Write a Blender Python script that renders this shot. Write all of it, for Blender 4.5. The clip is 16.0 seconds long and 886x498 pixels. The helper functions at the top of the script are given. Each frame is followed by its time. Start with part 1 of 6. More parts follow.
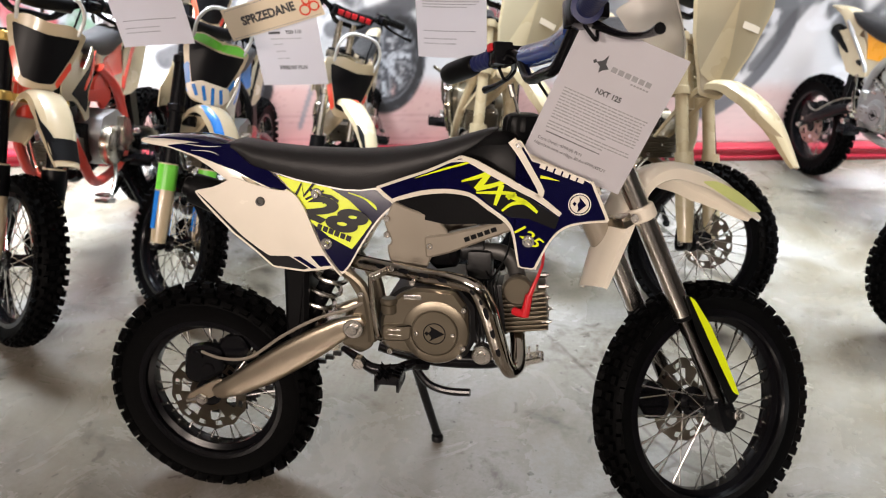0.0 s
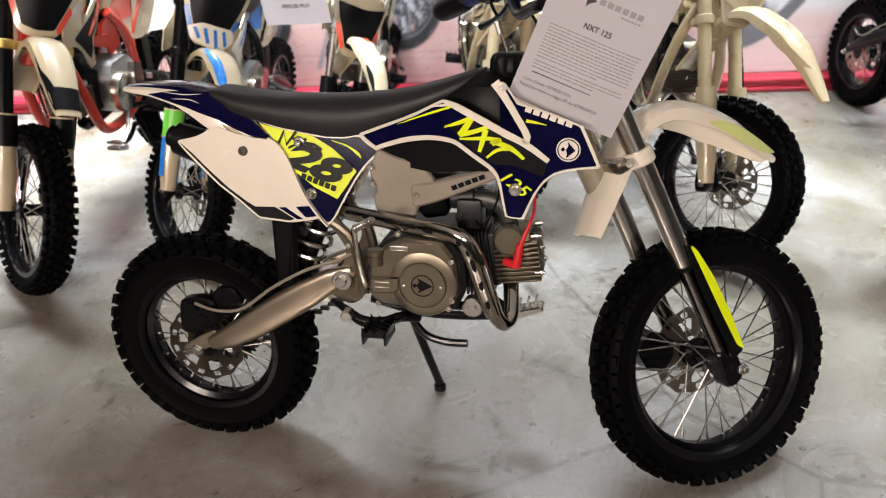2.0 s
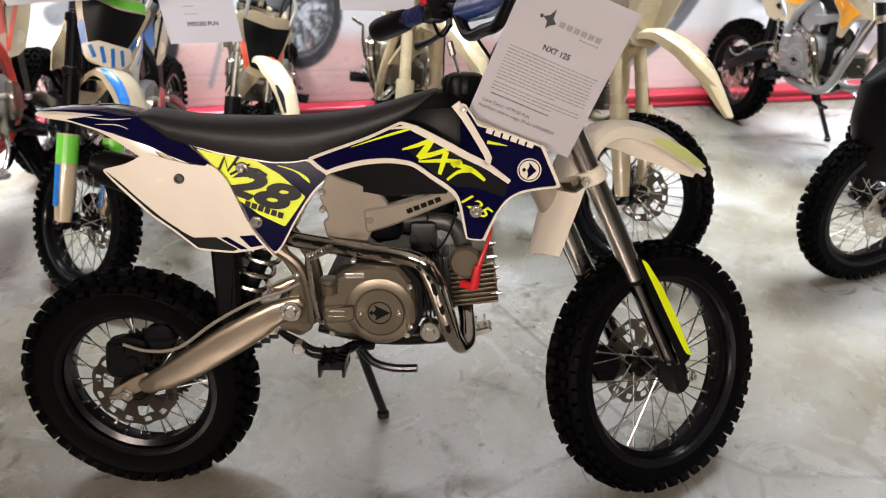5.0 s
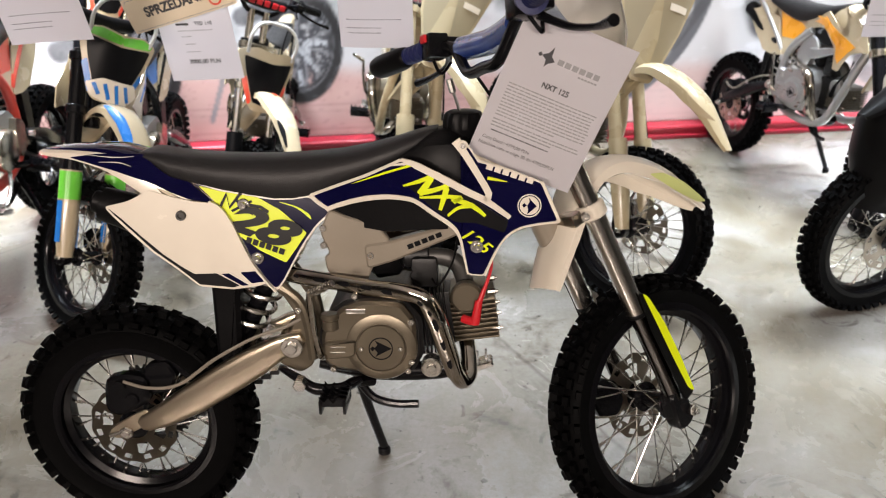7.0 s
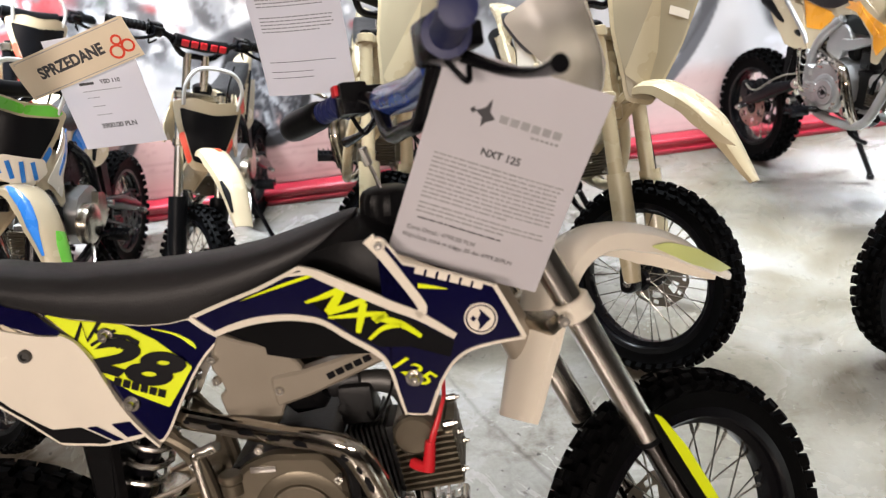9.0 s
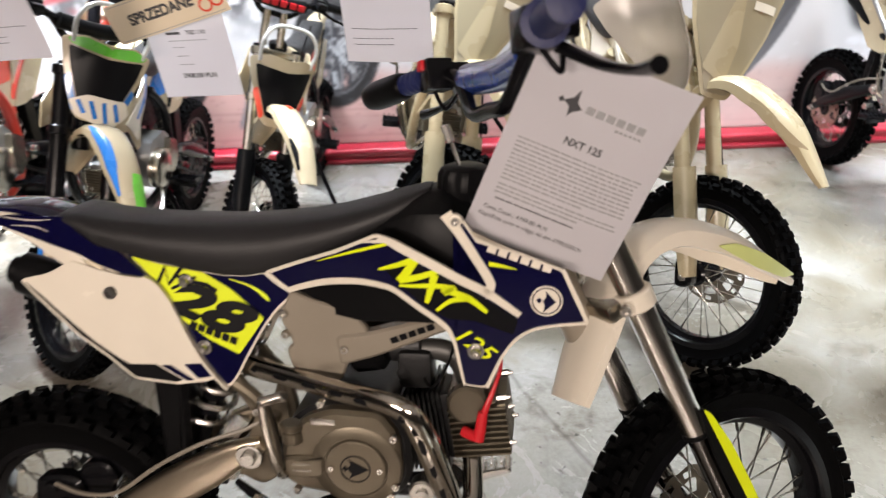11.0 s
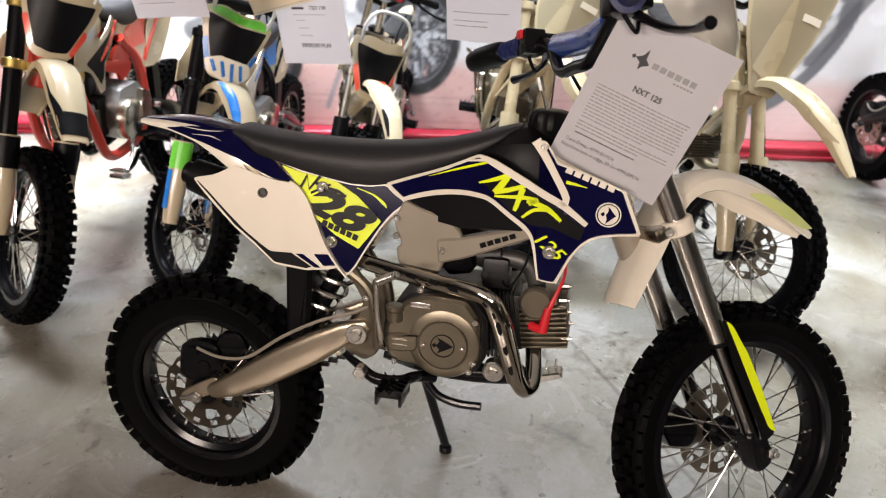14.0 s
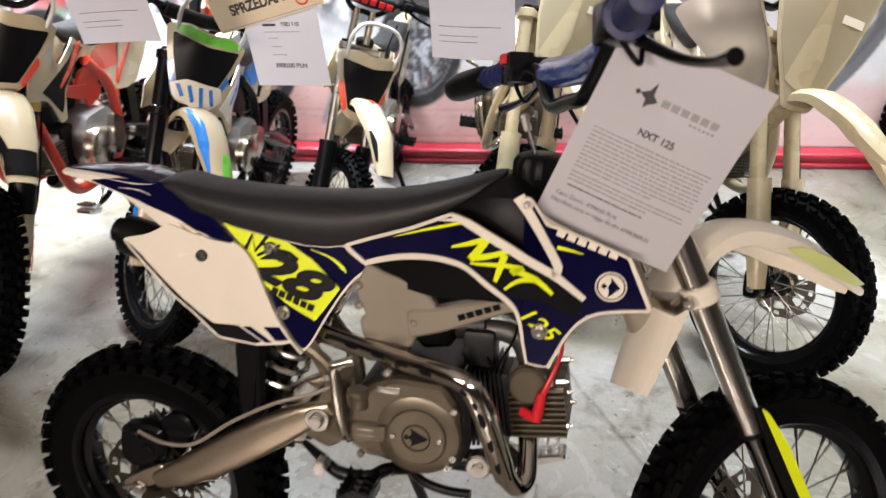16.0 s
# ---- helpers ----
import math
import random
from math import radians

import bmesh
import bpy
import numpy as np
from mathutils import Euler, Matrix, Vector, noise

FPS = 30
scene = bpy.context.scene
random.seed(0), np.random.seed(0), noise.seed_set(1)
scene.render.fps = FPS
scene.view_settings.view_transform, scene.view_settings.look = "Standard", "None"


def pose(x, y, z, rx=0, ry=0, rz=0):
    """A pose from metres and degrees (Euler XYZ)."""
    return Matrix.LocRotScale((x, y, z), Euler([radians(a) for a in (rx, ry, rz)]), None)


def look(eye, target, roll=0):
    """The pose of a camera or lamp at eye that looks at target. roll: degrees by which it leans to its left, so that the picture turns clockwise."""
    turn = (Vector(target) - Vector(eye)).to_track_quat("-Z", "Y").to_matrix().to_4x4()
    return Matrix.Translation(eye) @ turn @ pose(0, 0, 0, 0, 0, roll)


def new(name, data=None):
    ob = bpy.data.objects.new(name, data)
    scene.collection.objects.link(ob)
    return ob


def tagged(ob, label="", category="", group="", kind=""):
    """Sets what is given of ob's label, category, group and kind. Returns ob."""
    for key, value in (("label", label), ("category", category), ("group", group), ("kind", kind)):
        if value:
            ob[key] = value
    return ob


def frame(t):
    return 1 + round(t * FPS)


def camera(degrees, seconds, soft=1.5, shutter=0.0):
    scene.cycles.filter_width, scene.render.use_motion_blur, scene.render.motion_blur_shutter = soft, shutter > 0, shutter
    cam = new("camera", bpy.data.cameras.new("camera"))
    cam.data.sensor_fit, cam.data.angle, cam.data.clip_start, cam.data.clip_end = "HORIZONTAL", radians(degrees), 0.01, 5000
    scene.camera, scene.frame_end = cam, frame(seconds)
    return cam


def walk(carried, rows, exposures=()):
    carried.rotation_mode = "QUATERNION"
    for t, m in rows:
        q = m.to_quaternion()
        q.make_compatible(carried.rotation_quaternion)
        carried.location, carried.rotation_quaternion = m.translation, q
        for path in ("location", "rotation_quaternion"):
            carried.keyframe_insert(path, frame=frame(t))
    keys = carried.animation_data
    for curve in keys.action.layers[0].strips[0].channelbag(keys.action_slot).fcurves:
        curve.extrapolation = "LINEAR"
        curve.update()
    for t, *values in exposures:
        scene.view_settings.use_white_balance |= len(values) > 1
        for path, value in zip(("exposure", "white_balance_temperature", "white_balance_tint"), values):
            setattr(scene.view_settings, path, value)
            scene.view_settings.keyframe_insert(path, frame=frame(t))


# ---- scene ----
cam = camera(60.7, 16.0, 1.1, 0.4)
cam.data.dof.use_dof, cam.data.dof.focus_distance, cam.data.dof.aperture_fstop = True, 1.55, 3.6
PATH = [
    (0, (0.048, 0.164, 1.289), (-0.391, 1.888, 0.376), -1.8),
    (0.5, (0.053, 0.173, 1.293), (-0.395, 1.893, 0.377), -2.9),
    (1, (0.089, 0.205, 1.299), (-0.402, 1.905, 0.368), -3.7),
    (1.5, (0.142, 0.239, 1.281), (-0.41, 1.885, 0.288), -4.5),
    (2, (0.146, 0.257, 1.278), (-0.404, 1.865, 0.224), -4.7),
    (2.5, (0.057, 0.27, 1.289), (-0.385, 1.914, 0.239), -3.2),
    (3, (-0.023, 0.296, 1.276), (-0.292, 1.975, 0.223), -1.8),
    (5.3, (-0.013, 0.254, 1.287), (-0.23, 1.953, 0.254), -1.4),
    (5.5, (-0.012, 0.26, 1.29), (-0.237, 1.958, 0.258), -1.9),
    (6, (-0.02, 0.267, 1.289), (-0.243, 1.981, 0.284), -1.6),
    (6.5, (-0.018, 0.263, 1.285), (-0.242, 1.991, 0.304), -1.4),
    (7, (-0.016, 0.258, 1.292), (-0.243, 1.996, 0.328), -1.5),
    (7.5, (-0.004, 0.315, 1.268), (-0.227, 2.055, 0.307), -1.9),
    (8, (0.043, 0.49, 1.268), (-0.174, 2.225, 0.297), -3.5),
    (8.5, (0.08, 0.616, 1.274), (-0.173, 2.344, 0.3), -5.9),
    (8.7, (0.083, 0.655, 1.242), (-0.22, 2.398, 0.309), -7.3),
    (10.8, (0.026, 0.687, 1.26), (-0.331, 2.372, 0.244), -4.0),
    (11, (0.047, 0.639, 1.27), (-0.366, 2.322, 0.27), -3.6),
    (11.5, (0.055, 0.453, 1.291), (-0.422, 2.14, 0.33), -2.5),
    (12, (0.041, 0.311, 1.298), (-0.413, 2.02, 0.363), -1.1),
    (12.5, (0.044, 0.279, 1.296), (-0.412, 1.991, 0.368), -0.6),
    (13, (0.056, 0.261, 1.291), (-0.422, 1.959, 0.349), -0.8),
    (13.5, (0.067, 0.298, 1.276), (-0.435, 1.979, 0.316), -0.7),
    (14, (0.052, 0.303, 1.273), (-0.469, 1.978, 0.312), -0.4),
    (14.5, (0.048, 0.281, 1.271), (-0.485, 1.955, 0.316), 0.2),
    (15, (0.044, 0.276, 1.273), (-0.508, 1.981, 0.384), -0.4),
    (15.5, (0.043, 0.368, 1.257), (-0.523, 2.046, 0.327), -1.5),
    (16, (0.055, 0.576, 1.26), (-0.528, 2.226, 0.291), -2.6),
]
SIZE = 1.08
walk(cam, [(t, look(SIZE * Vector(eye), SIZE * Vector(target), roll)) for t, eye, target, roll in PATH])

# ---- world, lights ----
world = bpy.data.worlds.new("world")
scene.world = world
world.use_nodes = True
world.node_tree.nodes["Background"].inputs[0].default_value = (0.75, 0.8, 0.9, 1)
world.node_tree.nodes["Background"].inputs[1].default_value = 0.02
scene.view_settings.exposure = 0.1


def area_lamp(m, sx, sy, watts, colour, spread=180):
    d = bpy.data.lights.new("unseen_lamp", "AREA")
    d.shape, d.size, d.size_y, d.energy, d.color = "RECTANGLE", sx, sy, watts, colour
    d.spread = radians(spread)
    ob = new("unseen_lamp", d)
    ob.matrix_world = m
    return ob


# Assumed lamps out of view; narrow beams let the near floor fall darker.
COOL, WARM = (0.85, 0.925, 1.0), (1.0, 0.84, 0.74)
# x, y, height, tilt towards the machines, watts, beam width in degrees, colour
LAMPS = [(-2.3, 3.05, 2.6, 0, 118, 80, COOL), (-0.3, 3.15, 2.6, 0, 40, 76, COOL), (1.9, 3.05, 2.6, 0, 114, 80, COOL), (2.9, 2.1, 2.6, 0, 68, 84, COOL), (-1.6, -4.1, 2.6, 74, 64, 100, WARM), (1.1, -4.1, 2.6, 74, 52, 100, WARM)]
# The last two, warm and steeply tilted, are added to brighten the near sides.
for lx, ly, lz, tilt, lw, beam, lc in LAMPS:
    area_lamp(pose(lx, ly, lz, tilt), 1.56, 0.26, lw, lc, beam)


# ---- materials ----
def mat(name, col, rough=0.5, metal=0.0, var=0.12, size=14.0, bump=0.05, coat=0.0, fine=160.0, spec=0.5):
    """A painted, moulded or metal surface with uneven colour and gloss at two scales."""
    m = bpy.data.materials.new(name)
    m.use_nodes = True
    nt = m.node_tree
    b = nt.nodes["Principled BSDF"]
    tc = nt.nodes.new("ShaderNodeTexCoord")
    n1 = nt.nodes.new("ShaderNodeTexNoise")
    n1.inputs["Scale"].default_value, n1.inputs["Detail"].default_value = size, 4
    n2 = nt.nodes.new("ShaderNodeTexNoise")
    n2.inputs["Scale"].default_value, n2.inputs["Detail"].default_value = fine, 2
    for n in (n1, n2):
        nt.links.new(tc.outputs["Object"], n.inputs["Vector"])
    ramp = nt.nodes.new("ShaderNodeMix")
    ramp.data_type = "RGBA"
    ramp.inputs["A"].default_value = (*[c * (1 - var) for c in col], 1)
    ramp.inputs["B"].default_value = (*[min(1.0, c * (1 + var)) for c in col], 1)
    nt.links.new(n1.outputs["Fac"], ramp.inputs["Factor"])
    nt.links.new(ramp.outputs["Result"], b.inputs["Base Color"])
    rr = nt.nodes.new("ShaderNodeMapRange")
    rr.inputs["To Min"].default_value, rr.inputs["To Max"].default_value = max(0.02, rough * 0.8), min(1.0, rough * 1.2)
    nt.links.new(n1.outputs["Fac"], rr.inputs["Value"])
    nt.links.new(rr.outputs["Result"], b.inputs["Roughness"])
    b.inputs["Metallic"].default_value = metal
    b.inputs["Specular IOR Level"].default_value = spec
    b.inputs["Coat Weight"].default_value = coat
    b.inputs["Coat Roughness"].default_value = 0.08
    if bump:
        bp = nt.nodes.new("ShaderNodeBump")
        bp.inputs["Strength"].default_value, bp.inputs["Distance"].default_value = bump, 0.002
        nt.links.new(n2.outputs["Fac"], bp.inputs["Height"])
        nt.links.new(bp.outputs["Normal"], b.inputs["Normal"])
    return m


RUBBER = mat("rubber", (0.0016, 0.0016, 0.0018), 0.6, var=0.3, bump=0.25, spec=0.045)
BLACK = mat("black_plastic", (0.004, 0.004, 0.0045), 0.38, bump=0.12, spec=0.1)
SATIN = mat("satin_black_steel", (0.004, 0.004, 0.005), 0.2, 0.0, bump=0.05, spec=0.2)
SEAT = mat("black_vinyl", (0.016, 0.0155, 0.0165), 0.46, bump=0.3, fine=420, spec=0.3)
WHITE = mat("white_plastic", (0.74, 0.68, 0.575), 0.26, var=0.06, bump=0.02, coat=0.3)
# Creamy white plastic of the row, dimmed to offset the strong lamps above.
DIMIVORY = mat("dimmed_ivory_plastic", (0.5, 0.415, 0.28), 0.26, var=0.1, bump=0.02, coat=0.3)
CREAM = mat("cream_plastic", (0.41, 0.34, 0.215), 0.28, var=0.05, bump=0.02, coat=0.2)
NAVY = mat("navy_film", (0.003, 0.0027, 0.028), 0.1, var=0.25, bump=0.01, coat=0.25)
NEON = mat("neon_yellow_film", (0.72, 0.83, 0.008), 0.35, var=0.05, bump=0.01, coat=0.05, spec=0.25)
NEONPALE = mat("pale_yellow_film", (0.6, 0.66, 0.25), 0.3, var=0.06, bump=0.01, coat=0.3)
INK = mat("black_film", (0.0045, 0.0045, 0.0055), 0.35, var=0.1, bump=0.0, spec=0.12)
GREYINK = mat("grey_print", (0.3, 0.3, 0.31), 0.8, var=0.1, bump=0.0)
DARKINK = mat("dark_print", (0.05, 0.05, 0.055), 0.8, var=0.1, bump=0.0)
PAPER = mat("white_paper", (0.66, 0.64, 0.67), 0.75, var=0.03, size=5, bump=0.05)
# light comes through the thin sheets
_b = PAPER.node_tree.nodes["Principled BSDF"]
_thin, _mix = PAPER.node_tree.nodes.new("ShaderNodeBsdfTranslucent"), PAPER.node_tree.nodes.new("ShaderNodeMixShader")
_thin.inputs["Color"].default_value, _mix.inputs[0].default_value = (0.8, 0.8, 0.84, 1), 0.4
PAPER.node_tree.links.new(_b.outputs[0], _mix.inputs[1])
PAPER.node_tree.links.new(_thin.outputs[0], _mix.inputs[2])
PAPER.node_tree.links.new(_mix.outputs[0], PAPER.node_tree.nodes["Material Output"].inputs[0])
FORKALU = mat("polished_aluminium_tube", (0.74, 0.71, 0.66), 0.2, 1.0, var=0.05, bump=0.03)
ALU = mat("brushed_aluminium", (0.5, 0.455, 0.38), 0.24, 1.0, var=0.08, bump=0.08)
# Swingarm aluminium; the warm light it reflects is put into its colour.
WARMALU = mat("warm_tinted_aluminium", (0.5, 0.43, 0.33), 0.3, 1.0, var=0.1, bump=0.06)
CAST = mat("cast_engine_paint", (0.16, 0.137, 0.1), 0.34, 0.75, var=0.08, bump=0.05, fine=300)
CASTDARK = mat("dark_cast_metal", (0.08, 0.078, 0.075), 0.45, 0.7, var=0.15, bump=0.2)
CHROME = mat("chrome", (0.58, 0.54, 0.48), 0.07, 1.0, var=0.03, bump=0.0)
# Stanchion chrome; its dark reflections are put into the base colour.
DARKENEDCHROME = mat("darkened_chrome", (0.13, 0.125, 0.12), 0.14, 1.0, var=0.06, bump=0.02)
STEEL = mat("zinc_steel", (0.62, 0.6, 0.56), 0.25, 1.0, var=0.08, bump=0.05)
MILKY = mat("milky_clear_plastic", (0.78, 0.75, 0.68), 0.2, var=0.08, bump=0.03, coat=0.3)
MILKY.node_tree.nodes["Principled BSDF"].inputs["Transmission Weight"].default_value = 0.5
RED = mat("red_rubber", (0.55, 0.012, 0.02), 0.4, bump=0.05)
# White frame paint with the shade under the shroud put into its colour.
SHADEDFRAME = mat("shaded_white_frame_paint", (0.27, 0.235, 0.185), 0.35, 0.2, var=0.06, bump=0.06, coat=0.2)
FRAMERED = mat("red_frame_paint", (0.5, 0.035, 0.018), 0.35, var=0.1, bump=0.05, coat=0.3)
BLUE = mat("blue_film", (0.02, 0.17, 0.55), 0.28, var=0.08, bump=0.01, coat=0.3)
GREEN = mat("green_film", (0.16, 0.6, 0.06), 0.28, var=0.08, bump=0.01, coat=0.3)
ORANGERED = mat("orange_red_film", (0.72, 0.065, 0.03), 0.28, var=0.08, bump=0.01, coat=0.3)
ORANGE = mat("orange_plastic", (0.9, 0.38, 0.02), 0.28, var=0.08, bump=0.01, coat=0.3)
GRIPBLUE = mat("blue_grip_rubber", (0.0049, 0.0093, 0.0688), 0.5, bump=0.3)
GOLD = mat("gold_anodised", (0.62, 0.44, 0.14), 0.3, 0.9, var=0.06, bump=0.03)
LOOP = mat("milky_plastic", (0.55, 0.55, 0.53), 0.2, var=0.1, bump=0.02, coat=0.4)
FILMBLUE = mat("blue_pad_under_clear_film", (0.021, 0.0467, 0.2), 0.2, var=0.5, size=30, bump=0.9, coat=0.8, fine=60)
HOSE = mat("braided_hose", (0.2, 0.175, 0.14), 0.4, var=0.2, bump=0.3)
ENGINEBLACK = mat("black_engine_paint", (0.01, 0.01, 0.0105), 0.4, var=0.2, bump=0.2, spec=0.3)
GREYCAST = mat("grey_cast_metal", (0.4, 0.4, 0.4), 0.4, 0.7, var=0.12, bump=0.15, fine=300)
DISC = mat("dull_brake_disc", (0.4, 0.35, 0.29), 0.36, 1.0, var=0.15, bump=0.1)
BAG = mat("white_plastic_bag", (0.75, 0.76, 0.8), 0.22, var=0.2, size=8, bump=0.6, coat=0.3, fine=40)
WALLPAINT = mat("white_wall_paint", (0.78, 0.77, 0.75), 0.7, var=0.04, size=2, bump=0.05)
# Assumed tone for walls out of view, dark to cut fill and reflections.
DARKWALL = mat("dark_unseen_wall", (0.16, 0.155, 0.15), 0.75, var=0.1, size=1.5, bump=0.15)
REDPAINT = mat("red_painted_steel", (0.38, 0.015, 0.035), 0.35, var=0.12, size=6, bump=0.08, coat=0.2)


def concrete():
    """Worn polished concrete: cloudy tone, brown and dark stains, scratches, specks and a few hairline cracks."""
    m = mat("polished_concrete", (0.36, 0.34, 0.31), 0.26, var=0.0, bump=0.0)
    nt = m.node_tree
    b = nt.nodes["Principled BSDF"]
    tc = nt.nodes.new("ShaderNodeTexCoord")

    def coords(sx, sy, turn, ox=0.0, oy=0.0):
        mp = nt.nodes.new("ShaderNodeMapping")
        mp.inputs["Scale"].default_value = (sx, sy, 1)
        mp.inputs["Rotation"].default_value = (0, 0, radians(turn))
        mp.inputs["Location"].default_value = (ox, oy, 0)
        nt.links.new(tc.outputs["Object"], mp.inputs["Vector"])
        return mp.outputs["Vector"]

    def noise_node(scale, detail, rough=0.55, warp=0.0, vec=None):
        n = nt.nodes.new("ShaderNodeTexNoise")
        n.inputs["Scale"].default_value, n.inputs["Detail"].default_value = scale, detail
        n.inputs["Roughness"].default_value, n.inputs["Distortion"].default_value = rough, warp
        nt.links.new(vec or tc.outputs["Object"], n.inputs["Vector"])
        return n.outputs["Fac"]

    def ramp(fac, stops):
        r = nt.nodes.new("ShaderNodeValToRGB")
        e = r.color_ramp.elements
        (e[0].position, c0), (e[1].position, c1) = stops[0], stops[-1]
        e[0].color, e[1].color = (*c0, 1), (*c1, 1)
        for p, c in stops[1:-1]:
            e.new(p).color = (*c, 1)
        nt.links.new(fac, r.inputs["Fac"])
        return r.outputs["Color"]

    def times(a, c, f=1.0):
        n = nt.nodes.new("ShaderNodeMix")
        n.data_type, n.blend_type = "RGBA", "MULTIPLY"
        n.inputs["Factor"].default_value = f
        nt.links.new(a, n.inputs["A"])
        nt.links.new(c, n.inputs["B"])
        return n.outputs["Result"]
    mid = noise_node(3.2, 9, 0.68, 0.8)
    fine = noise_node(70, 4, 0.7)
    col = ramp(noise_node(0.9, 6, 0.6, 0.5), [(0.32, (0.13, 0.108, 0.072)), (0.46, (0.215, 0.198, 0.165)), (0.62, (0.35, 0.345, 0.345))])
    col = times(col, ramp(mid, [(0.34, (0.62, 0.57, 0.48)), (0.46, (0.88, 0.86, 0.82)), (0.6, (1, 1, 1))]), 0.85)
    # dark patches where oil soaked in
    col = times(col, ramp(noise_node(2.1, 5, 0.62, 1.6, coords(1, 1.3, 20, 3.1, 0.7)), [(0.31, (0.34, 0.32, 0.29)), (0.37, (0.74, 0.72, 0.69)), (0.43, (1, 1, 1))]), 0.9)
    col = times(col, ramp(noise_node(7.5, 4, 0.6, 1.2, coords(1, 1, 0, 1.3, 5.2)), [(0.3, (0.4, 0.38, 0.35)), (0.36, (1, 1, 1))]), 0.85)
    # specks, trowel grain, scratches
    col = times(col, ramp(noise_node(34, 2, 0.5), [(0.27, (0.25, 0.24, 0.22)), (0.31, (1, 1, 1))]), 0.85)
    col = times(col, ramp(fine, [(0.3, (0.82, 0.81, 0.79)), (0.6, (1, 1, 1))]), 0.9)
    col = times(col, ramp(noise_node(3.0, 5, 0.7, 0.4, coords(1.0, 26, 28)), [(0.35, (0.86, 0.85, 0.83)), (0.5, (1, 1, 1))]), 0.25)
    col = times(col, ramp(noise_node(3.0, 5, 0.7, 0.4, coords(24, 1.0, 12)), [(0.33, (0.86, 0.85, 0.83)), (0.48, (1, 1, 1))]), 0.25)
    # hairline cracks along the edges of large cells
    vo = nt.nodes.new("ShaderNodeTexVoronoi")
    vo.feature = "DISTANCE_TO_EDGE"
    vo.inputs["Scale"].default_value = 0.45
    warp = nt.nodes.new("ShaderNodeMix")
    warp.data_type = "RGBA"
    warp.inputs["Factor"].default_value = 0.06
    wn = nt.nodes.new("ShaderNodeTexNoise")
    wn.inputs["Scale"].default_value, wn.inputs["Detail"].default_value = 3.0, 6
    nt.links.new(tc.outputs["Object"], wn.inputs["Vector"])
    nt.links.new(tc.outputs["Object"], warp.inputs["A"])
    nt.links.new(wn.outputs["Color"], warp.inputs["B"])
    nt.links.new(warp.outputs["Result"], vo.inputs["Vector"])
    col = times(col, ramp(vo.outputs["Distance"], [(0.0, (0.45, 0.43, 0.4)), (0.0035, (1, 1, 1))]), 0.7)
    nt.links.new(col, b.inputs["Base Color"])
    mr = nt.nodes.new("ShaderNodeMapRange")
    mr.inputs["From Min"].default_value, mr.inputs["From Max"].default_value = 0.3, 0.7
    mr.inputs["To Min"].default_value, mr.inputs["To Max"].default_value = 0.36, 0.17
    nt.links.new(mid, mr.inputs["Value"])
    nt.links.new(mr.outputs["Result"], b.inputs["Roughness"])
    bp = nt.nodes.new("ShaderNodeBump")
    b.inputs["Specular IOR Level"].default_value = 0.75
    bp.inputs["Strength"].default_value, bp.inputs["Distance"].default_value = 0.12, 0.003
    nt.links.new(fine, bp.inputs["Height"])
    nt.links.new(bp.outputs["Normal"], b.inputs["Normal"])
    return m


CONCRETE = concrete()


# ---- geometry helpers ----
def part(name, bm, material, parent, label="", m=None, smooth=35):
    """One mesh object under a thing or a part."""
    me = bpy.data.meshes.new(name)
    if isinstance(bm, bmesh.types.BMesh):
        bmesh.ops.recalc_face_normals(bm, faces=bm.faces[:])
        bm.to_mesh(me)
        bm.free()
    else:
        me = bm
    if material and not me.materials:
        me.materials.append(material)
    if smooth and not me.get("done"):
        me.shade_smooth()
        me.set_sharp_from_angle(angle=radians(smooth))
        me["done"] = 1
    ob = new(name, me)
    if parent:
        ob.parent = parent
    if m is not None:
        ob.matrix_basis = m
    return tagged(ob, label)


def thing(name, label, category, m, group=""):
    ob = new(name)
    ob.empty_display_size = 0.1
    ob.matrix_basis = m
    return tagged(ob, label, category, group)


def solid(bm):
    return part("solid", bm, None, None)


def curve_points(pts, n=6, closed=False):
    """A smooth line through the points."""
    p = [Vector(q) for q in pts]
    out = []
    k = len(p)
    for i in range(k if closed else k - 1):
        a, b, c, d = (p[(i - 1) % k], p[i], p[(i + 1) % k], p[(i + 2) % k]) if closed else (p[max(i - 1, 0)], p[i], p[i + 1], p[min(i + 2, k - 1)])
        for s in range(n):
            t = s / n
            out.append(0.5 * ((2 * b) + (c - a) * t + (2 * a - 5 * b + 4 * c - d) * t * t + (3 * b - a - 3 * c + d) * t ** 3))
    if not closed:
        out.append(p[-1])
    return out


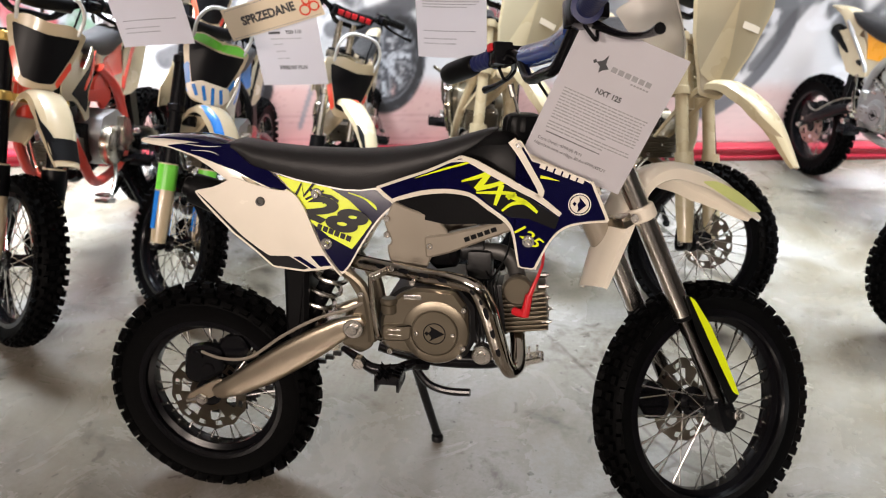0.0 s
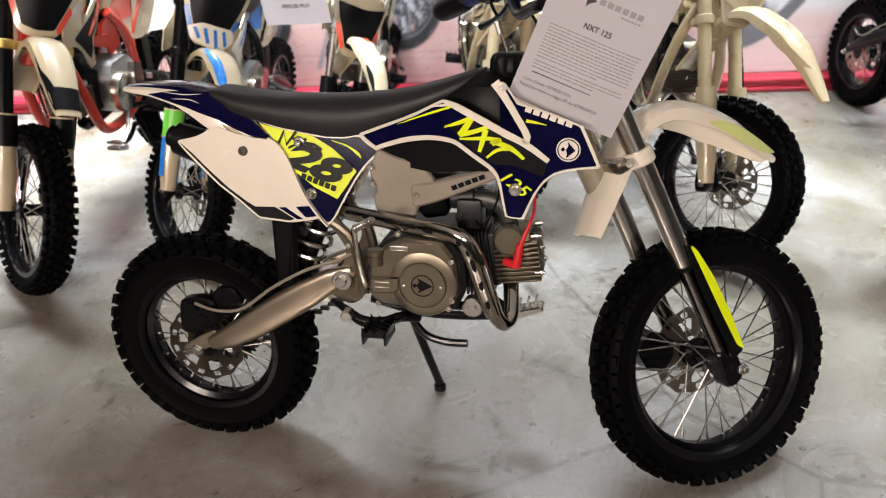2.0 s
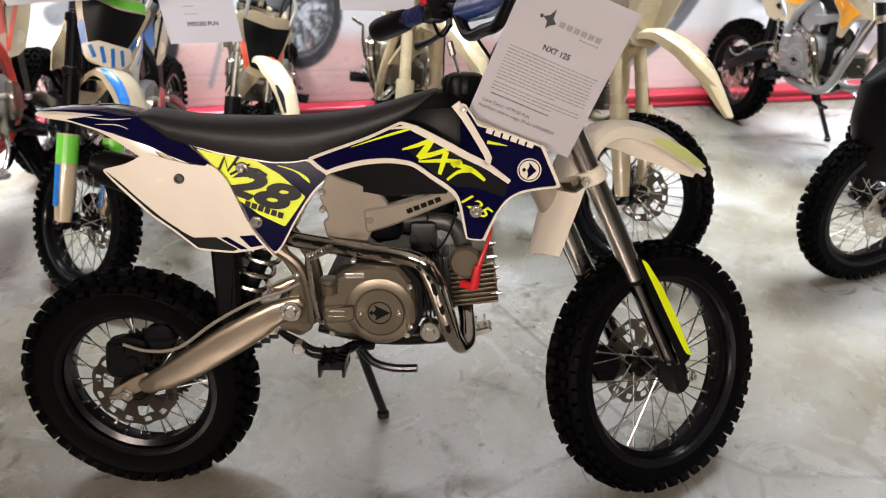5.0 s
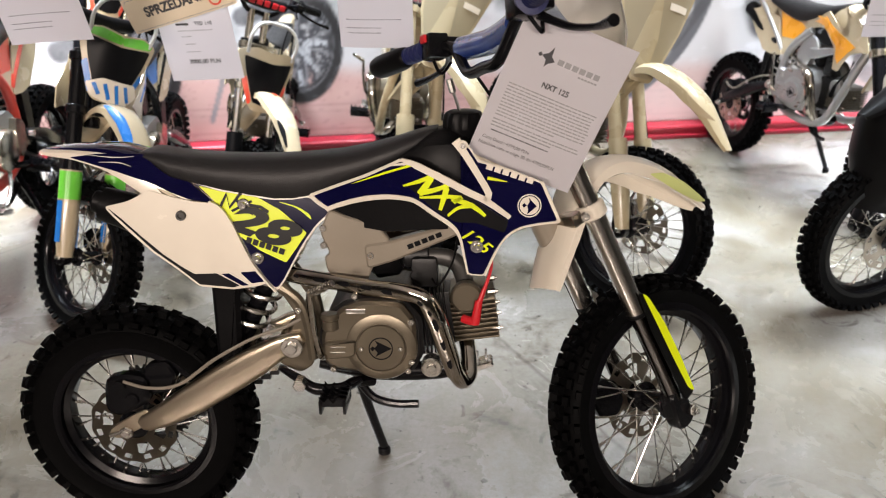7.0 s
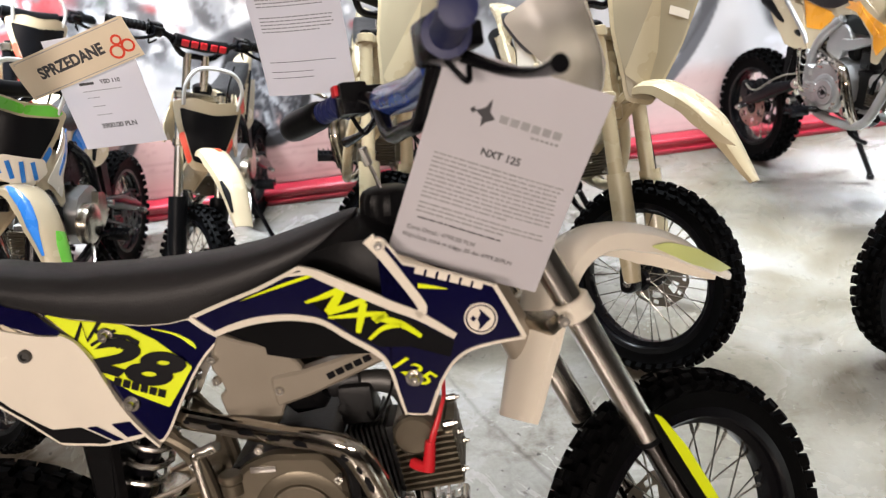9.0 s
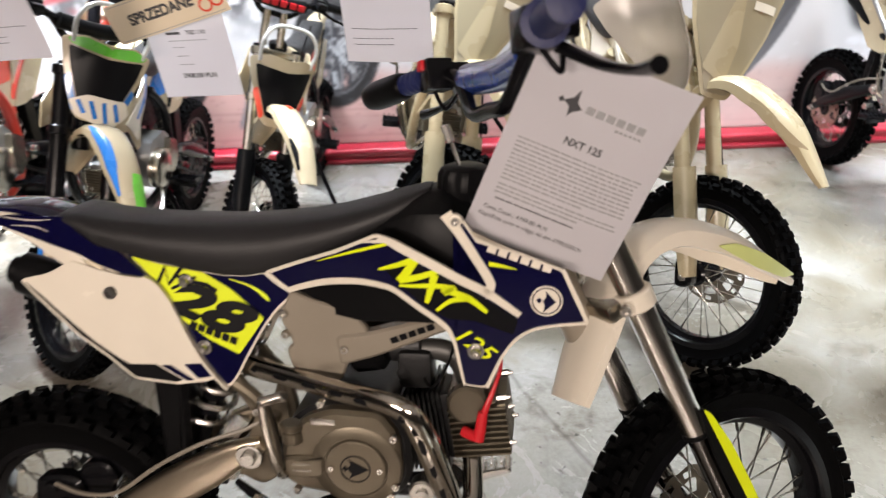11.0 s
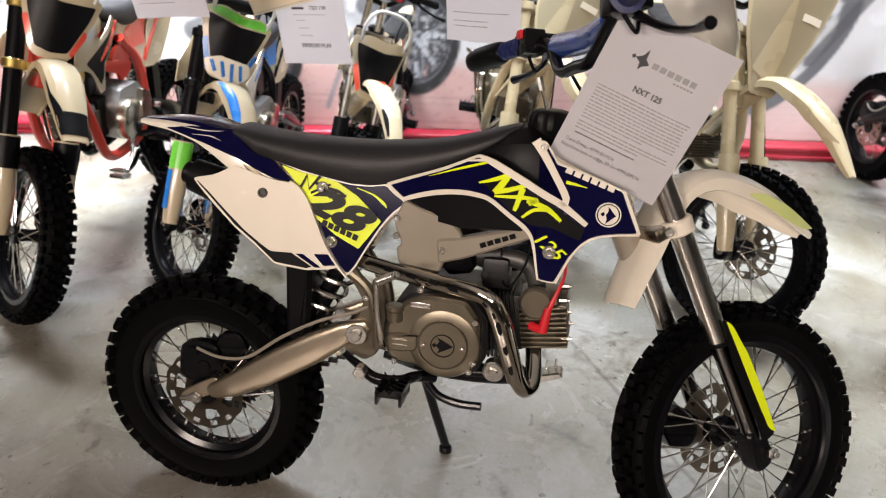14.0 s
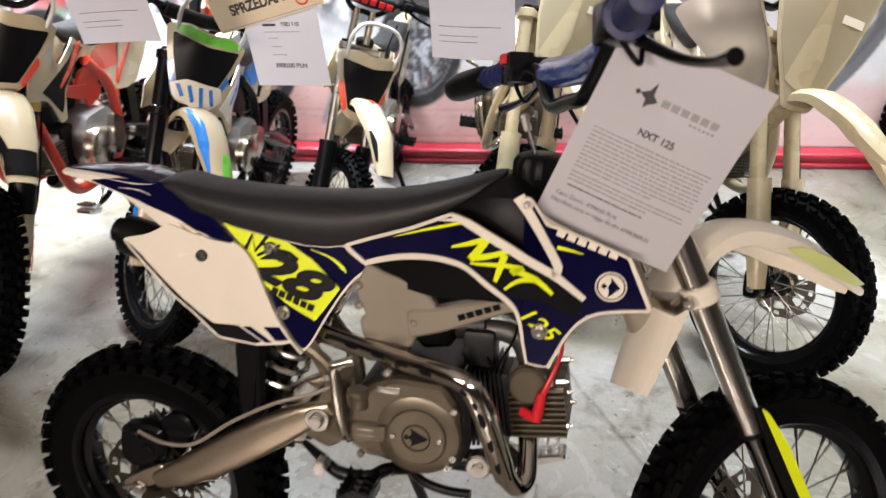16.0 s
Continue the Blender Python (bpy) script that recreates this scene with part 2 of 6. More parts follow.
def tube(bm, pts, r, seg=10, n=6, closed=False, flat=1.0):
    """A round bar along a smooth line; r may be a list, one radius for each given point."""
    line = curve_points(pts, n, closed) if n > 1 else [Vector(q) for q in pts]
    k = len(line)
    rings, ref = [], None
    for i, c in enumerate(line):
        if closed:
            d = line[(i + 1) % k] - line[i - 1]
        else:
            d = line[min(i + 1, k - 1)] - line[max(i - 1, 0)]
        d.normalize()
        if ref is None:
            ref = Vector((0, 1, 0)) if abs(d.y) < 0.9 else Vector((1, 0, 0))
        u = (ref - d * ref.dot(d)).normalized()
        v = d.cross(u)
        ref = u
        if isinstance(r, (list, tuple)):
            f = i / max(1, k - 1) * (len(r) - 1)
            j = min(int(f), len(r) - 2)
            rad = r[j] + (r[j + 1] - r[j]) * (f - j)
        else:
            rad = r
        rings.append([bm.verts.new(c + (u * math.cos(a) * flat + v * math.sin(a)) * rad) for a in (2 * math.pi * s / seg for s in range(seg))])
    for i in range(k if closed else k - 1):
        a, b = rings[i], rings[(i + 1) % k]
        for s in range(seg):
            bm.faces.new((a[s], a[(s + 1) % seg], b[(s + 1) % seg], b[s]))
    if not closed:
        bm.faces.new(rings[0][::-1])
        bm.faces.new(rings[-1])
    return bm


def lathe(bm, profile, n=32, m=None, closed=True):
    """Turns (radius, y) pairs about the y axis."""
    rings = []
    for i in range(n):
        a = 2 * math.pi * i / n
        rings.append([bm.verts.new((m @ Vector((r * math.cos(a), y, r * math.sin(a)))) if m else (r * math.cos(a), y, r * math.sin(a))) for r, y in profile])
    k = len(profile)
    for i in range(n):
        a, b = rings[i], rings[(i + 1) % n]
        for j in range(k if closed else k - 1):
            bm.faces.new((a[j], a[(j + 1) % k], b[(j + 1) % k], b[j]))
    return bm


def rod(bm, a, b, r, seg=10, bevel=0.0):
    """A straight round bar from a to b with slightly rounded ends."""
    a, b = Vector(a), Vector(b)
    d = b - a
    h = d.length
    e = min(bevel or r * 0.15, h * 0.3)
    m = Matrix.Translation(a) @ Vector((0, 1, 0)).rotation_difference(d).to_matrix().to_4x4()
    return lathe(bm, [(1e-5, 0), (r - e, 0), (r, e), (r, h - e), (r - e, h), (1e-5, h)], seg, m, False)


def box(bm, lo, hi, bevel=0.0, m=None):
    vs = bmesh.ops.create_cube(bm, size=1)["verts"]
    for v in vs:
        v.co = Vector(lo[i] + (v.co[i] + 0.5) * (hi[i] - lo[i]) for i in range(3))
    if bevel:
        es = list({e for v in vs for e in v.link_edges})
        got = bmesh.ops.bevel(bm, geom=es, offset=bevel, segments=2, affect="EDGES", profile=0.6)
        vs = list({v for f in got["faces"] for v in f.verts})
    if m is not None:
        done = {v for v in vs}
        for f in bm.faces:
            if any(v in done for v in f.verts):
                done.update(f.verts)
        bmesh.ops.transform(bm, matrix=m, verts=list(done))
    return bm


def rounded(poly, cut=0.1, times=1):
    """Rounds the corners of a closed outline, by at most 80 mm times cut."""
    p = [Vector(q) for q in poly]
    out = []
    k = len(p)
    for i in range(k):
        a, b, c = p[i - 1], p[i], p[(i + 1) % k]
        d1, d2 = min(cut * 0.08, (a - b).length * 0.42), min(cut * 0.08, (c - b).length * 0.42)
        e, f = b + (a - b).normalized() * d1, b + (c - b).normalized() * d2
        for t in (0, 0.33, 0.67, 1):
            out.append(tuple(e * (1 - t) ** 2 + b * 2 * t * (1 - t) + f * t * t))
    return out


def slab(bm, poly, y0, y1, cut=0.1, bevel=0.002, times=1):
    """A plate with the outline poly in x and z, from y0 to y1, with softened rims."""
    pts = rounded(poly, cut, times) if cut else poly
    cx, cz = sum(p[0] for p in pts) / len(pts), sum(p[1] for p in pts) / len(pts)
    back = [bm.verts.new((x, y1, z)) for x, z in pts]
    mid = [bm.verts.new((x, y0 + bevel, z)) for x, z in pts]
    front = []
    k = len(pts)
    area = sum(pts[i][0] * pts[(i + 1) % k][1] - pts[(i + 1) % k][0] * pts[i][1] for i in range(k))
    sgn = 1 if area > 0 else -1
    for i in range(k):
        a, b, c = pts[i - 1], pts[i], pts[(i + 1) % k]
        n1 = Vector((-(b[1] - a[1]), b[0] - a[0])).normalized()
        n2 = Vector((-(c[1] - b[1]), c[0] - b[0])).normalized()
        nn = (n1 + n2)
        nn = nn.normalized() if nn.length > 1e-6 else n1
        front.append(bm.verts.new((b[0] + sgn * nn.x * bevel, y0, b[1] + sgn * nn.y * bevel)))
    for i in range(k):
        j = (i + 1) % k
        bm.faces.new((back[i], back[j], mid[j], mid[i]))
        bm.faces.new((mid[i], mid[j], front[j], front[i]))
    bm.faces.new(back)
    bm.faces.new(front[::-1])
    return bm


def skin(poly, yf, thick=0.004, cut=0.1, times=1, cuts=2):
    """A thin moulded panel: outline in x and z, bent by y = yf(x, z), with real thickness."""
    bm = bmesh.new()
    pts = rounded(poly, cut, times) if cut else poly
    f = bm.faces.new([bm.verts.new((x, 0, z)) for x, z in pts])
    bmesh.ops.triangulate(bm, faces=[f], quad_method="BEAUTY", ngon_method="BEAUTY")
    for _ in range(cuts):
        long = [e for e in bm.edges if e.calc_length() > 0.03]
        if long:
            bmesh.ops.subdivide_edges(bm, edges=long, cuts=1)
            bmesh.ops.triangulate(bm, faces=bm.faces[:])
    bmesh.ops.recalc_face_normals(bm, faces=bm.faces[:])
    if bm.faces[:][0].normal.y > 0:
        bmesh.ops.reverse_faces(bm, faces=bm.faces[:])
    top = {v: bm.verts.new((v.co.x, yf(v.co.x, v.co.z) + thick, v.co.z)) for v in bm.verts[:]}
    rims = [e for e in bm.edges if e.is_boundary]
    base = bm.faces[:]
    for v in top:
        v.co.y = yf(v.co.x, v.co.z)
    for f in base:
        bm.faces.new([top[v] for v in f.verts][::-1])
    for e in rims:
        a, b = e.verts
        bm.faces.new((a, b, top[b], top[a]))
    return bm


def strip(line, width, yf, thick=0.003, n=4):
    """A moulded ridge or brush stroke of even width along a line in x and z; width may be a list."""
    p = [Vector((x, z)) for x, z in line]
    p = [Vector((q.x, q.y)) for q in curve_points([(q.x, q.y, 0) for q in p], n)] if n > 1 else p
    k = len(p)
    left, right = [], []
    for i, q in enumerate(p):
        d = (p[min(i + 1, k - 1)] - p[max(i - 1, 0)]).normalized()
        nn = Vector((-d.y, d.x))
        if isinstance(width, (list, tuple)):
            f = i / max(1, k - 1) * (len(width) - 1)
            j = min(int(f), len(width) - 2)
            w = width[j] + (width[j + 1] - width[j]) * (f - j)
        else:
            w = width
        left.append(q + nn * w / 2)
        right.append(q - nn * w / 2)
    bm = bmesh.new()
    lo = [[bm.verts.new((q.x, yf(q.x, q.y), q.y)) for q in s] for s in (left, right)]
    hi = [[bm.verts.new((q.x, yf(q.x, q.y) + thick, q.y)) for q in s] for s in (left, right)]
    for i in range(k - 1):
        bm.faces.new((lo[0][i], lo[0][i + 1], lo[1][i + 1], lo[1][i]))
        bm.faces.new((hi[0][i], hi[0][i + 1], hi[1][i + 1], hi[1][i]))
        for s in (0, 1):
            bm.faces.new((lo[s][i], lo[s][i + 1], hi[s][i + 1], hi[s][i]))
    for i in (0, k - 1):
        bm.faces.new((lo[0][i], lo[1][i], hi[1][i], hi[0][i]))
    return bm


def text_mesh(body, size, shear=0.0, depth=0.0006, wide=1.0, bold=0.0):
    """Lettering in the built-in font, lying in x and y, centred."""
    c = bpy.data.curves.new("letters", "FONT")
    c.body, c.size, c.shear, c.extrude, c.align_x, c.align_y, c.offset = body, size, shear, depth, "CENTER", "CENTER", bold
    ob = new("letters", c)
    me = bpy.data.meshes.new_from_object(ob.evaluated_get(bpy.context.evaluated_depsgraph_get()))
    bpy.data.objects.remove(ob)
    bpy.data.curves.remove(c)
    me.transform(Matrix.Diagonal((wide, 1, 1, 1)))
    return me


def loft(bm, sections):
    """Joins closed rings of equal length, capped at both ends."""
    rings = [[bm.verts.new(p) for p in s] for s in sections]
    k = len(rings[0])
    for a, b in zip(rings, rings[1:]):
        for i in range(k):
            bm.faces.new((a[i], a[(i + 1) % k], b[(i + 1) % k], b[i]))
    bm.faces.new(rings[0][::-1])
    bm.faces.new(rings[-1])
    return bm


# ---- wheels ----
SHARED = {}


def shared(key, build, material):
    if key not in SHARED:
        bm = build()
        me = bpy.data.meshes.new(key[0])
        bmesh.ops.recalc_face_normals(bm, faces=bm.faces[:])
        bm.to_mesh(me)
        bm.free()
        me.materials.append(material)
        me.shade_smooth()
        me.set_sharp_from_angle(angle=radians(35))
        me["done"] = 1
        SHARED[key] = me
    return SHARED[key]


def tyre_mesh(r, w, hole, pitches):
    bm = bmesh.new()
    ro, h = r - 0.011, w / 2
    prof = []
    for i in range(17):
        a = math.pi * i / 16
        y = h * math.cos(a)
        rad = hole + 0.012 + (ro - hole - 0.012) * math.sin(a) ** 0.55
        prof.append((rad, y * (1.0 if 0.1 < i / 16 < 0.9 else 0.82)))
    lathe(bm, prof, 72)
    return bm


def tread_mesh(r, w, hole, pitches):
    bm = bmesh.new()
    ro, h = r - 0.011, w / 2
    # tread blocks: centre pairs, then shoulder blocks set half a pitch on
    rng = random.Random(3)
    for i in range(pitches):
        a = 2 * math.pi * i / pitches
        rows = [(0.14, 0.24, 0.0), (-0.14, 0.24, 0.0), (0.52, 0.22, 0.5), (-0.52, 0.22, 0.5), (0.83, 0.2, 0.05), (-0.83, 0.2, 0.05)] if i % 2 else [(0.0, 0.34, 0.0), (0.45, 0.26, 0.5), (-0.45, 0.26, 0.5), (0.86, 0.22, 0.1), (-0.86, 0.22, 0.1)]
        for cy, wy, sh in rows:
            ang = a + sh * 2 * math.pi / pitches
            tilt = cy * 62
            y = cy * h * 1.02
            rad = hole + 0.012 + (ro - hole - 0.012) * math.sin(math.acos(max(-1, min(1, cy * 0.98)))) ** 0.55
            lx = 2 * math.pi * r / pitches * 0.29
            m = Matrix.Rotation(-ang, 4, "Y") @ Matrix.Translation((rad, y, 0)) @ Matrix.Rotation(radians(tilt), 4, "Z")
            wy2 = wy * h * 0.62
            top = 0.0125 + rng.uniform(-0.0008, 0.0008)
            vs = [bm.verts.new(m @ Vector(q)) for q in ((-0.006, -wy2, -lx), (-0.006, wy2, -lx), (-0.006, wy2, lx), (-0.006, -wy2, lx), (top, -wy2 * 0.86, -lx * 0.84), (top, wy2 * 0.86, -lx * 0.84), (top, wy2 * 0.86, lx * 0.84), (top, -wy2 * 0.86, lx * 0.84))]
            for f in ((0, 1, 5, 4), (1, 2, 6, 5), (2, 3, 7, 6), (3, 0, 4, 7), (4, 5, 6, 7)):
                bm.faces.new([vs[q] for q in f])
    return bm


def rim_mesh(hole, w):
    bm = bmesh.new()
    h = w * 0.36
    lathe(bm, [(hole + 0.016, h), (hole + 0.016, h + 0.004), (hole + 0.002, h + 0.005), (hole - 0.002, h + 0.001), (hole - 0.001, h * 0.6), (hole - 0.013, h * 0.42), (hole - 0.015, 0),
               (hole - 0.013, -h * 0.42), (hole - 0.001, -h * 0.6), (hole - 0.002, -h - 0.001), (hole + 0.002, -h - 0.005), (hole + 0.016, -h - 0.004), (hole + 0.016, -h), (hole + 0.004, 0)], 72)
    return bm


def disc_mesh(r, teeth=0):
    """A wavy slotted brake disc, or a toothed sprocket."""
    bm = bmesh.new()
    n = 96 if not teeth else teeth * 4
    radii = [r * 0.34, r * 0.5, r * 0.74, r * 0.8, r * 0.92, r]
    ring = []
    for i in range(n):
        a = 2 * math.pi * i / n
        row = []
        for j, q in enumerate(radii):
            if not teeth and j == 5:
                q *= 1 + 0.022 * math.sin(12 * a)
            if not teeth and j == 2:
                q *= 1 + 0.03 * math.sin(12 * a)
            if teeth and j == 5:
                q *= 1.03 if i % 4 in (0, 1) else 0.94
            row.append(bm.verts.new((q * math.cos(a), 0, q * math.sin(a))))
        ring.append(row)
    for i in range(n):
        a, b = ring[i], ring[(i + 1) % n]
        for j in range(5):
            if j == 1 and (i * 6 // n) * 2 + (i * 12 // n) % 2 and (i * 12 // n) % 2:
                continue
            if j == 3 and i % 8 in (2, 3, 4) and not teeth:
                continue
            bm.faces.new((a[j], a[j + 1], b[j + 1], b[j]))
    got = bmesh.ops.solidify(bm, geom=bm.faces[:], thickness=0.0035)
    return bm


def hub_mesh(w):
    bm = bmesh.new()
    lathe(bm, [(0.008, w), (0.024, w), (0.032, w - 0.006), (0.032, w - 0.012), (0.02, w - 0.018), (0.018, 0), (0.02, -w + 0.018), (0.032, -w + 0.012), (0.032, -w + 0.006), (0.024, -w), (0.008, -w)], 28)
    return bm


def spoke_mesh(length):
    bm = bmesh.new()
    rod(bm, (0, 0, 0), (0, 0, length), 0.0016, 6)
    rod(bm, (0, 0, length - 0.016), (0, 0, length), 0.0031, 6)
    return bm


def wheel(parent, m, r, w, hole, name, rim_mat, spokes=32, disc=(), pitches=44):
    hub = part(name, shared(("hub", round(w, 3)), lambda: hub_mesh(0.045), SATIN), SATIN, parent, "", m)
    part("tyre", shared(("tyre", r, w, hole, pitches), lambda: tyre_mesh(r, w, hole, pitches), RUBBER), RUBBER, hub, "black knobbly off-road tyre")
    tread = part("tread", shared(("tread", r, w, hole, pitches), lambda: tread_mesh(r, w, hole, pitches), RUBBER), RUBBER, hub)
    tagged(tread, "", "", "", "stuff")
    part("rim", shared(("rim", hole, w, rim_mat.name), lambda: rim_mesh(hole, w), rim_mat), rim_mat, hub)
    for i in range(spokes):
        side = 1 if i % 2 else -1
        a = 2 * math.pi * i / spokes
        b = a + (0.62 if (i // 2) % 2 else -0.62)
        p0 = Vector((0.03 * math.cos(b), side * 0.036, 0.03 * math.sin(b)))
        p1 = Vector(((hole - 0.012) * math.cos(a), side * 0.006, (hole - 0.012) * math.sin(a)))
        d = p1 - p0
        me = shared(("spoke", round(d.length, 2)), lambda: spoke_mesh(d.length), STEEL)
        part("spoke", me, STEEL, hub, "", Matrix.Translation(p0) @ Vector((0, 0, 1)).rotation_difference(d).to_matrix().to_4x4())
    for kind, y, rad, mt in disc:
        if kind == "disc":
            part("brake_disc", shared(("brake_disc", rad), lambda: disc_mesh(rad), mt), mt, hub, "slotted steel brake disc", pose(0, y, 0))
        else:
            part("sprocket", shared(("sprocket", rad), lambda: disc_mesh(rad, 36), mt), mt, hub, "", pose(0, y, 0))
    return hub


def bolt(parent, p, r=0.006, mt=None, name="bolt"):
    """A socket screw whose head faces the right side."""
    bm = bmesh.new()
    lathe(bm, [(1e-5, -0.002), (r * 0.45, -0.002), (r * 0.5, -0.006), (r * 0.9, -0.006), (r, -0.004), (r, 0.004), (1e-5, 0.004)], 14, None, False)
    return part(name, bm, mt or STEEL, parent, "", Matrix.Translation(p))


# ---- motorcycles ----
RAKE = radians(25)
AX = Vector((-math.sin(RAKE), 0, math.cos(RAKE)))
FW = Vector((math.cos(RAKE), 0, math.sin(RAKE)))


def y_panel(x, z):
    return -0.042 - 0.14 * (0.706 - z)


def y_plate(x, z):
    return -0.053 - 0.1 * (0.69 - z)


def y_shroud(x, z):
    t = max(0.0, min(1.0, (x - 0.385) / 0.25))
    return -0.048 - 0.067 * t * t * (3 - 2 * t)


def inset(poly, d):
    k = len(poly)
    area = sum(poly[i][0] * poly[(i + 1) % k][1] - poly[(i + 1) % k][0] * poly[i][1] for i in range(k))
    s = 1 if area > 0 else -1
    out = []
    for i in range(k):
        a, b, c = Vector(poly[i - 1]), Vector(poly[i]), Vector(poly[(i + 1) % k])
        n1 = Vector((-(b - a).y, (b - a).x)).normalized() * s
        n2 = Vector((-(c - b).y, (c - b).x)).normalized() * s
        q = 1 + n1.dot(n2)
        out.append(tuple(b + (n1 + n2) * d / max(q, 0.5)))
    return out


def off(f, d):
    return lambda x, z: f(x, z) - d


PANEL = [(0.164, 0.75), (0.216, 0.736), (0.272, 0.725), (0.316, 0.719), (0.351, 0.719), (0.381, 0.724), (0.423, 0.692), (0.394, 0.667), (0.373, 0.639), (0.35, 0.602), (0.329, 0.564), (0.313, 0.545),
         (0.294, 0.566), (0.271, 0.598), (0.253, 0.636), (0.236, 0.676), (0.217, 0.704), (0.199, 0.716)]
PLATE = [(0.002, 0.707), (0.045, 0.716), (0.068, 0.726), (0.086, 0.737), (0.131, 0.724), (0.165, 0.716), (0.206, 0.712), (0.221, 0.704), (0.239, 0.678), (0.255, 0.638), (0.273, 0.6), (0.299, 0.563),
         (0.282, 0.557), (0.234, 0.55), (0.169, 0.556), (0.129, 0.589), (0.087, 0.62), (0.049, 0.656), (0.018, 0.688)]
SHROUD = [(0.385, 0.725), (0.439, 0.746), (0.494, 0.768), (0.558, 0.8), (0.583, 0.792), (0.628, 0.77), (0.667, 0.748), (0.701, 0.73), (0.709, 0.74), (0.69, 0.775), (0.669, 0.811), (0.652, 0.833), (0.668, 0.834),
          (0.683, 0.812), (0.689, 0.8), (0.74, 0.785), (0.798, 0.762), (0.815, 0.725), (0.83, 0.691), (0.794, 0.687), (0.762, 0.68), (0.739, 0.665), (0.723, 0.643), (0.711, 0.617), (0.7, 0.592),
          (0.685, 0.593), (0.67, 0.595), (0.665, 0.623), (0.657, 0.662), (0.644, 0.683), (0.611, 0.706), (0.582, 0.725), (0.562, 0.73), (0.528, 0.729), (0.484, 0.721), (0.444, 0.709), (0.42, 0.698)]
TRACE = Matrix.Rotation(math.pi / 2, 4, "X")


def letters(parent, name, body, x, yf, z, size, turn, mt, shear=0.0, wide=1.0, bold=0.0, label=""):
    """Lettering that follows the side of its thing and faces right."""
    me = text_mesh(body, size, shear, 0.0004, wide, bold)
    me.transform(Matrix.Translation((x, 0, z)) @ TRACE @ Matrix.Rotation(radians(turn), 4, "Z"))
    for v in me.vertices:
        v.co.y += yf(v.co.x, v.co.z)
    return part(name, me, mt, parent, label, None, 0)


def shell(r, a0, a1, z0, z1, thick=0.003, n=12, flare=0.0):
    """A part-round guard in front of a leg: radius r, from a0 to a1 degrees about straight ahead, from z0 up to z1."""
    bm = bmesh.new()
    rows = []
    for z, k in ((z0, 1.0 - flare), (z0 + (z1 - z0) * 0.4, 1.0), (z1, 1.0)):
        arc = [radians(a0 + (a1 - a0) * i / n) for i in range(n + 1)]
        rows.append([(r * k * math.cos(a), r * k * math.sin(a), z) for a in arc] + [((r * k - thick) * math.cos(a), (r * k - thick) * math.sin(a), z) for a in arc[::-1]])
    return loft(bm, rows)


def arch(w, zt, ze, t=0.004, flare=0.0):
    """A cross-section (y, z) of a fender: crown at zt, skirts down to ze."""
    up = [(-w, ze), (-w * 0.97, ze + (zt - ze) * 0.55), (-w * 0.72, zt - (zt - ze) * 0.12), (-w * 0.3, zt), (w * 0.3, zt), (w * 0.72, zt - (zt - ze) * 0.12), (w * 0.97, ze + (zt - ze) * 0.55), (w, ze)]
    dn = [(y * (1 - t / w), z - t * (0.4 if abs(y) > w * 0.9 else 1.0)) for y, z in up[::-1]]
    return up + dn


def fender(pts, widths, drops):
    """A bent fender along (x, z) points with half widths and skirt depths."""
    line = curve_points([(x, 0, z) for x, z in pts], 5)
    k = len(line)
    secs = []

    def lerp(v, f):
        g = f * (len(v) - 1)
        j = min(int(g), len(v) - 2)
        return v[j] + (v[j + 1] - v[j]) * (g - j)
    for i, p in enumerate(line):
        d = (line[min(i + 1, k - 1)] - line[max(i - 1, 0)]).normalized()
        n = Vector((-d.z, 0, d.x))
        f = i / (k - 1)
        w, dr = lerp(widths, f), lerp(drops, f)
        secs.append([p + Vector((0, y, 0)) + n * z for y, z in arch(w, 0.0, -dr)])
    return loft(bmesh.new(), secs)


def fender_film(pts, widths, drops, f0, f1, band):
    """A film on a fender's outer face from share f0 to f1 of its length. band: shares (from, to) across it at even steps, 0 at the right edge."""
    line = curve_points([(x, 0, z) for x, z in pts], 5)
    k = len(line)

    def lerp(v, f):
        g = f * (len(v) - 1)
        j = min(int(g), len(v) - 2)
        return v[j] + (v[j + 1] - v[j]) * (g - j)
    secs = []
    for n in range(13):
        f = f0 + (f1 - f0) * n / 12
        p = lerp(line, f)
        d = (line[min(int(f * (k - 1)) + 1, k - 1)] - line[max(int(f * (k - 1)) - 1, 0)]).normalized()
        up = Vector((-d.z, 0, d.x))
        w, dr = lerp(widths, f), lerp(drops, f)
        top = arch(w, 0.0, -dr)[:8]
        a, b = (lerp([q[i] for q in band], n / 12) for i in (0, 1))
        run = [(lerp([y for y, z in top], a + (b - a) * i / 6), lerp([z for y, z in top], a + (b - a) * i / 6)) for i in range(7)]
        out = [p + Vector((0, y * 1.03, 0)) + up * (z + 0.0022) for y, z in run]
        secs.append(out + [q - up * 0.001 + Vector((0, -0.001 if q.y > 0 else 0.001, 0)) for q in out[::-1]])
    return loft(bmesh.new(), secs)


SWING = ("swingarm_beam", "axle_nut", "swingarm_pivot", "swingarm_bridge", "brake_caliper", "brake_hose", "chain")
COVER = ("crankcase", "clutch_cover", "oil_cap", "metal_tag", "cast_rib")
HEAD = ("cylinder", "cylinder_head", "stud")


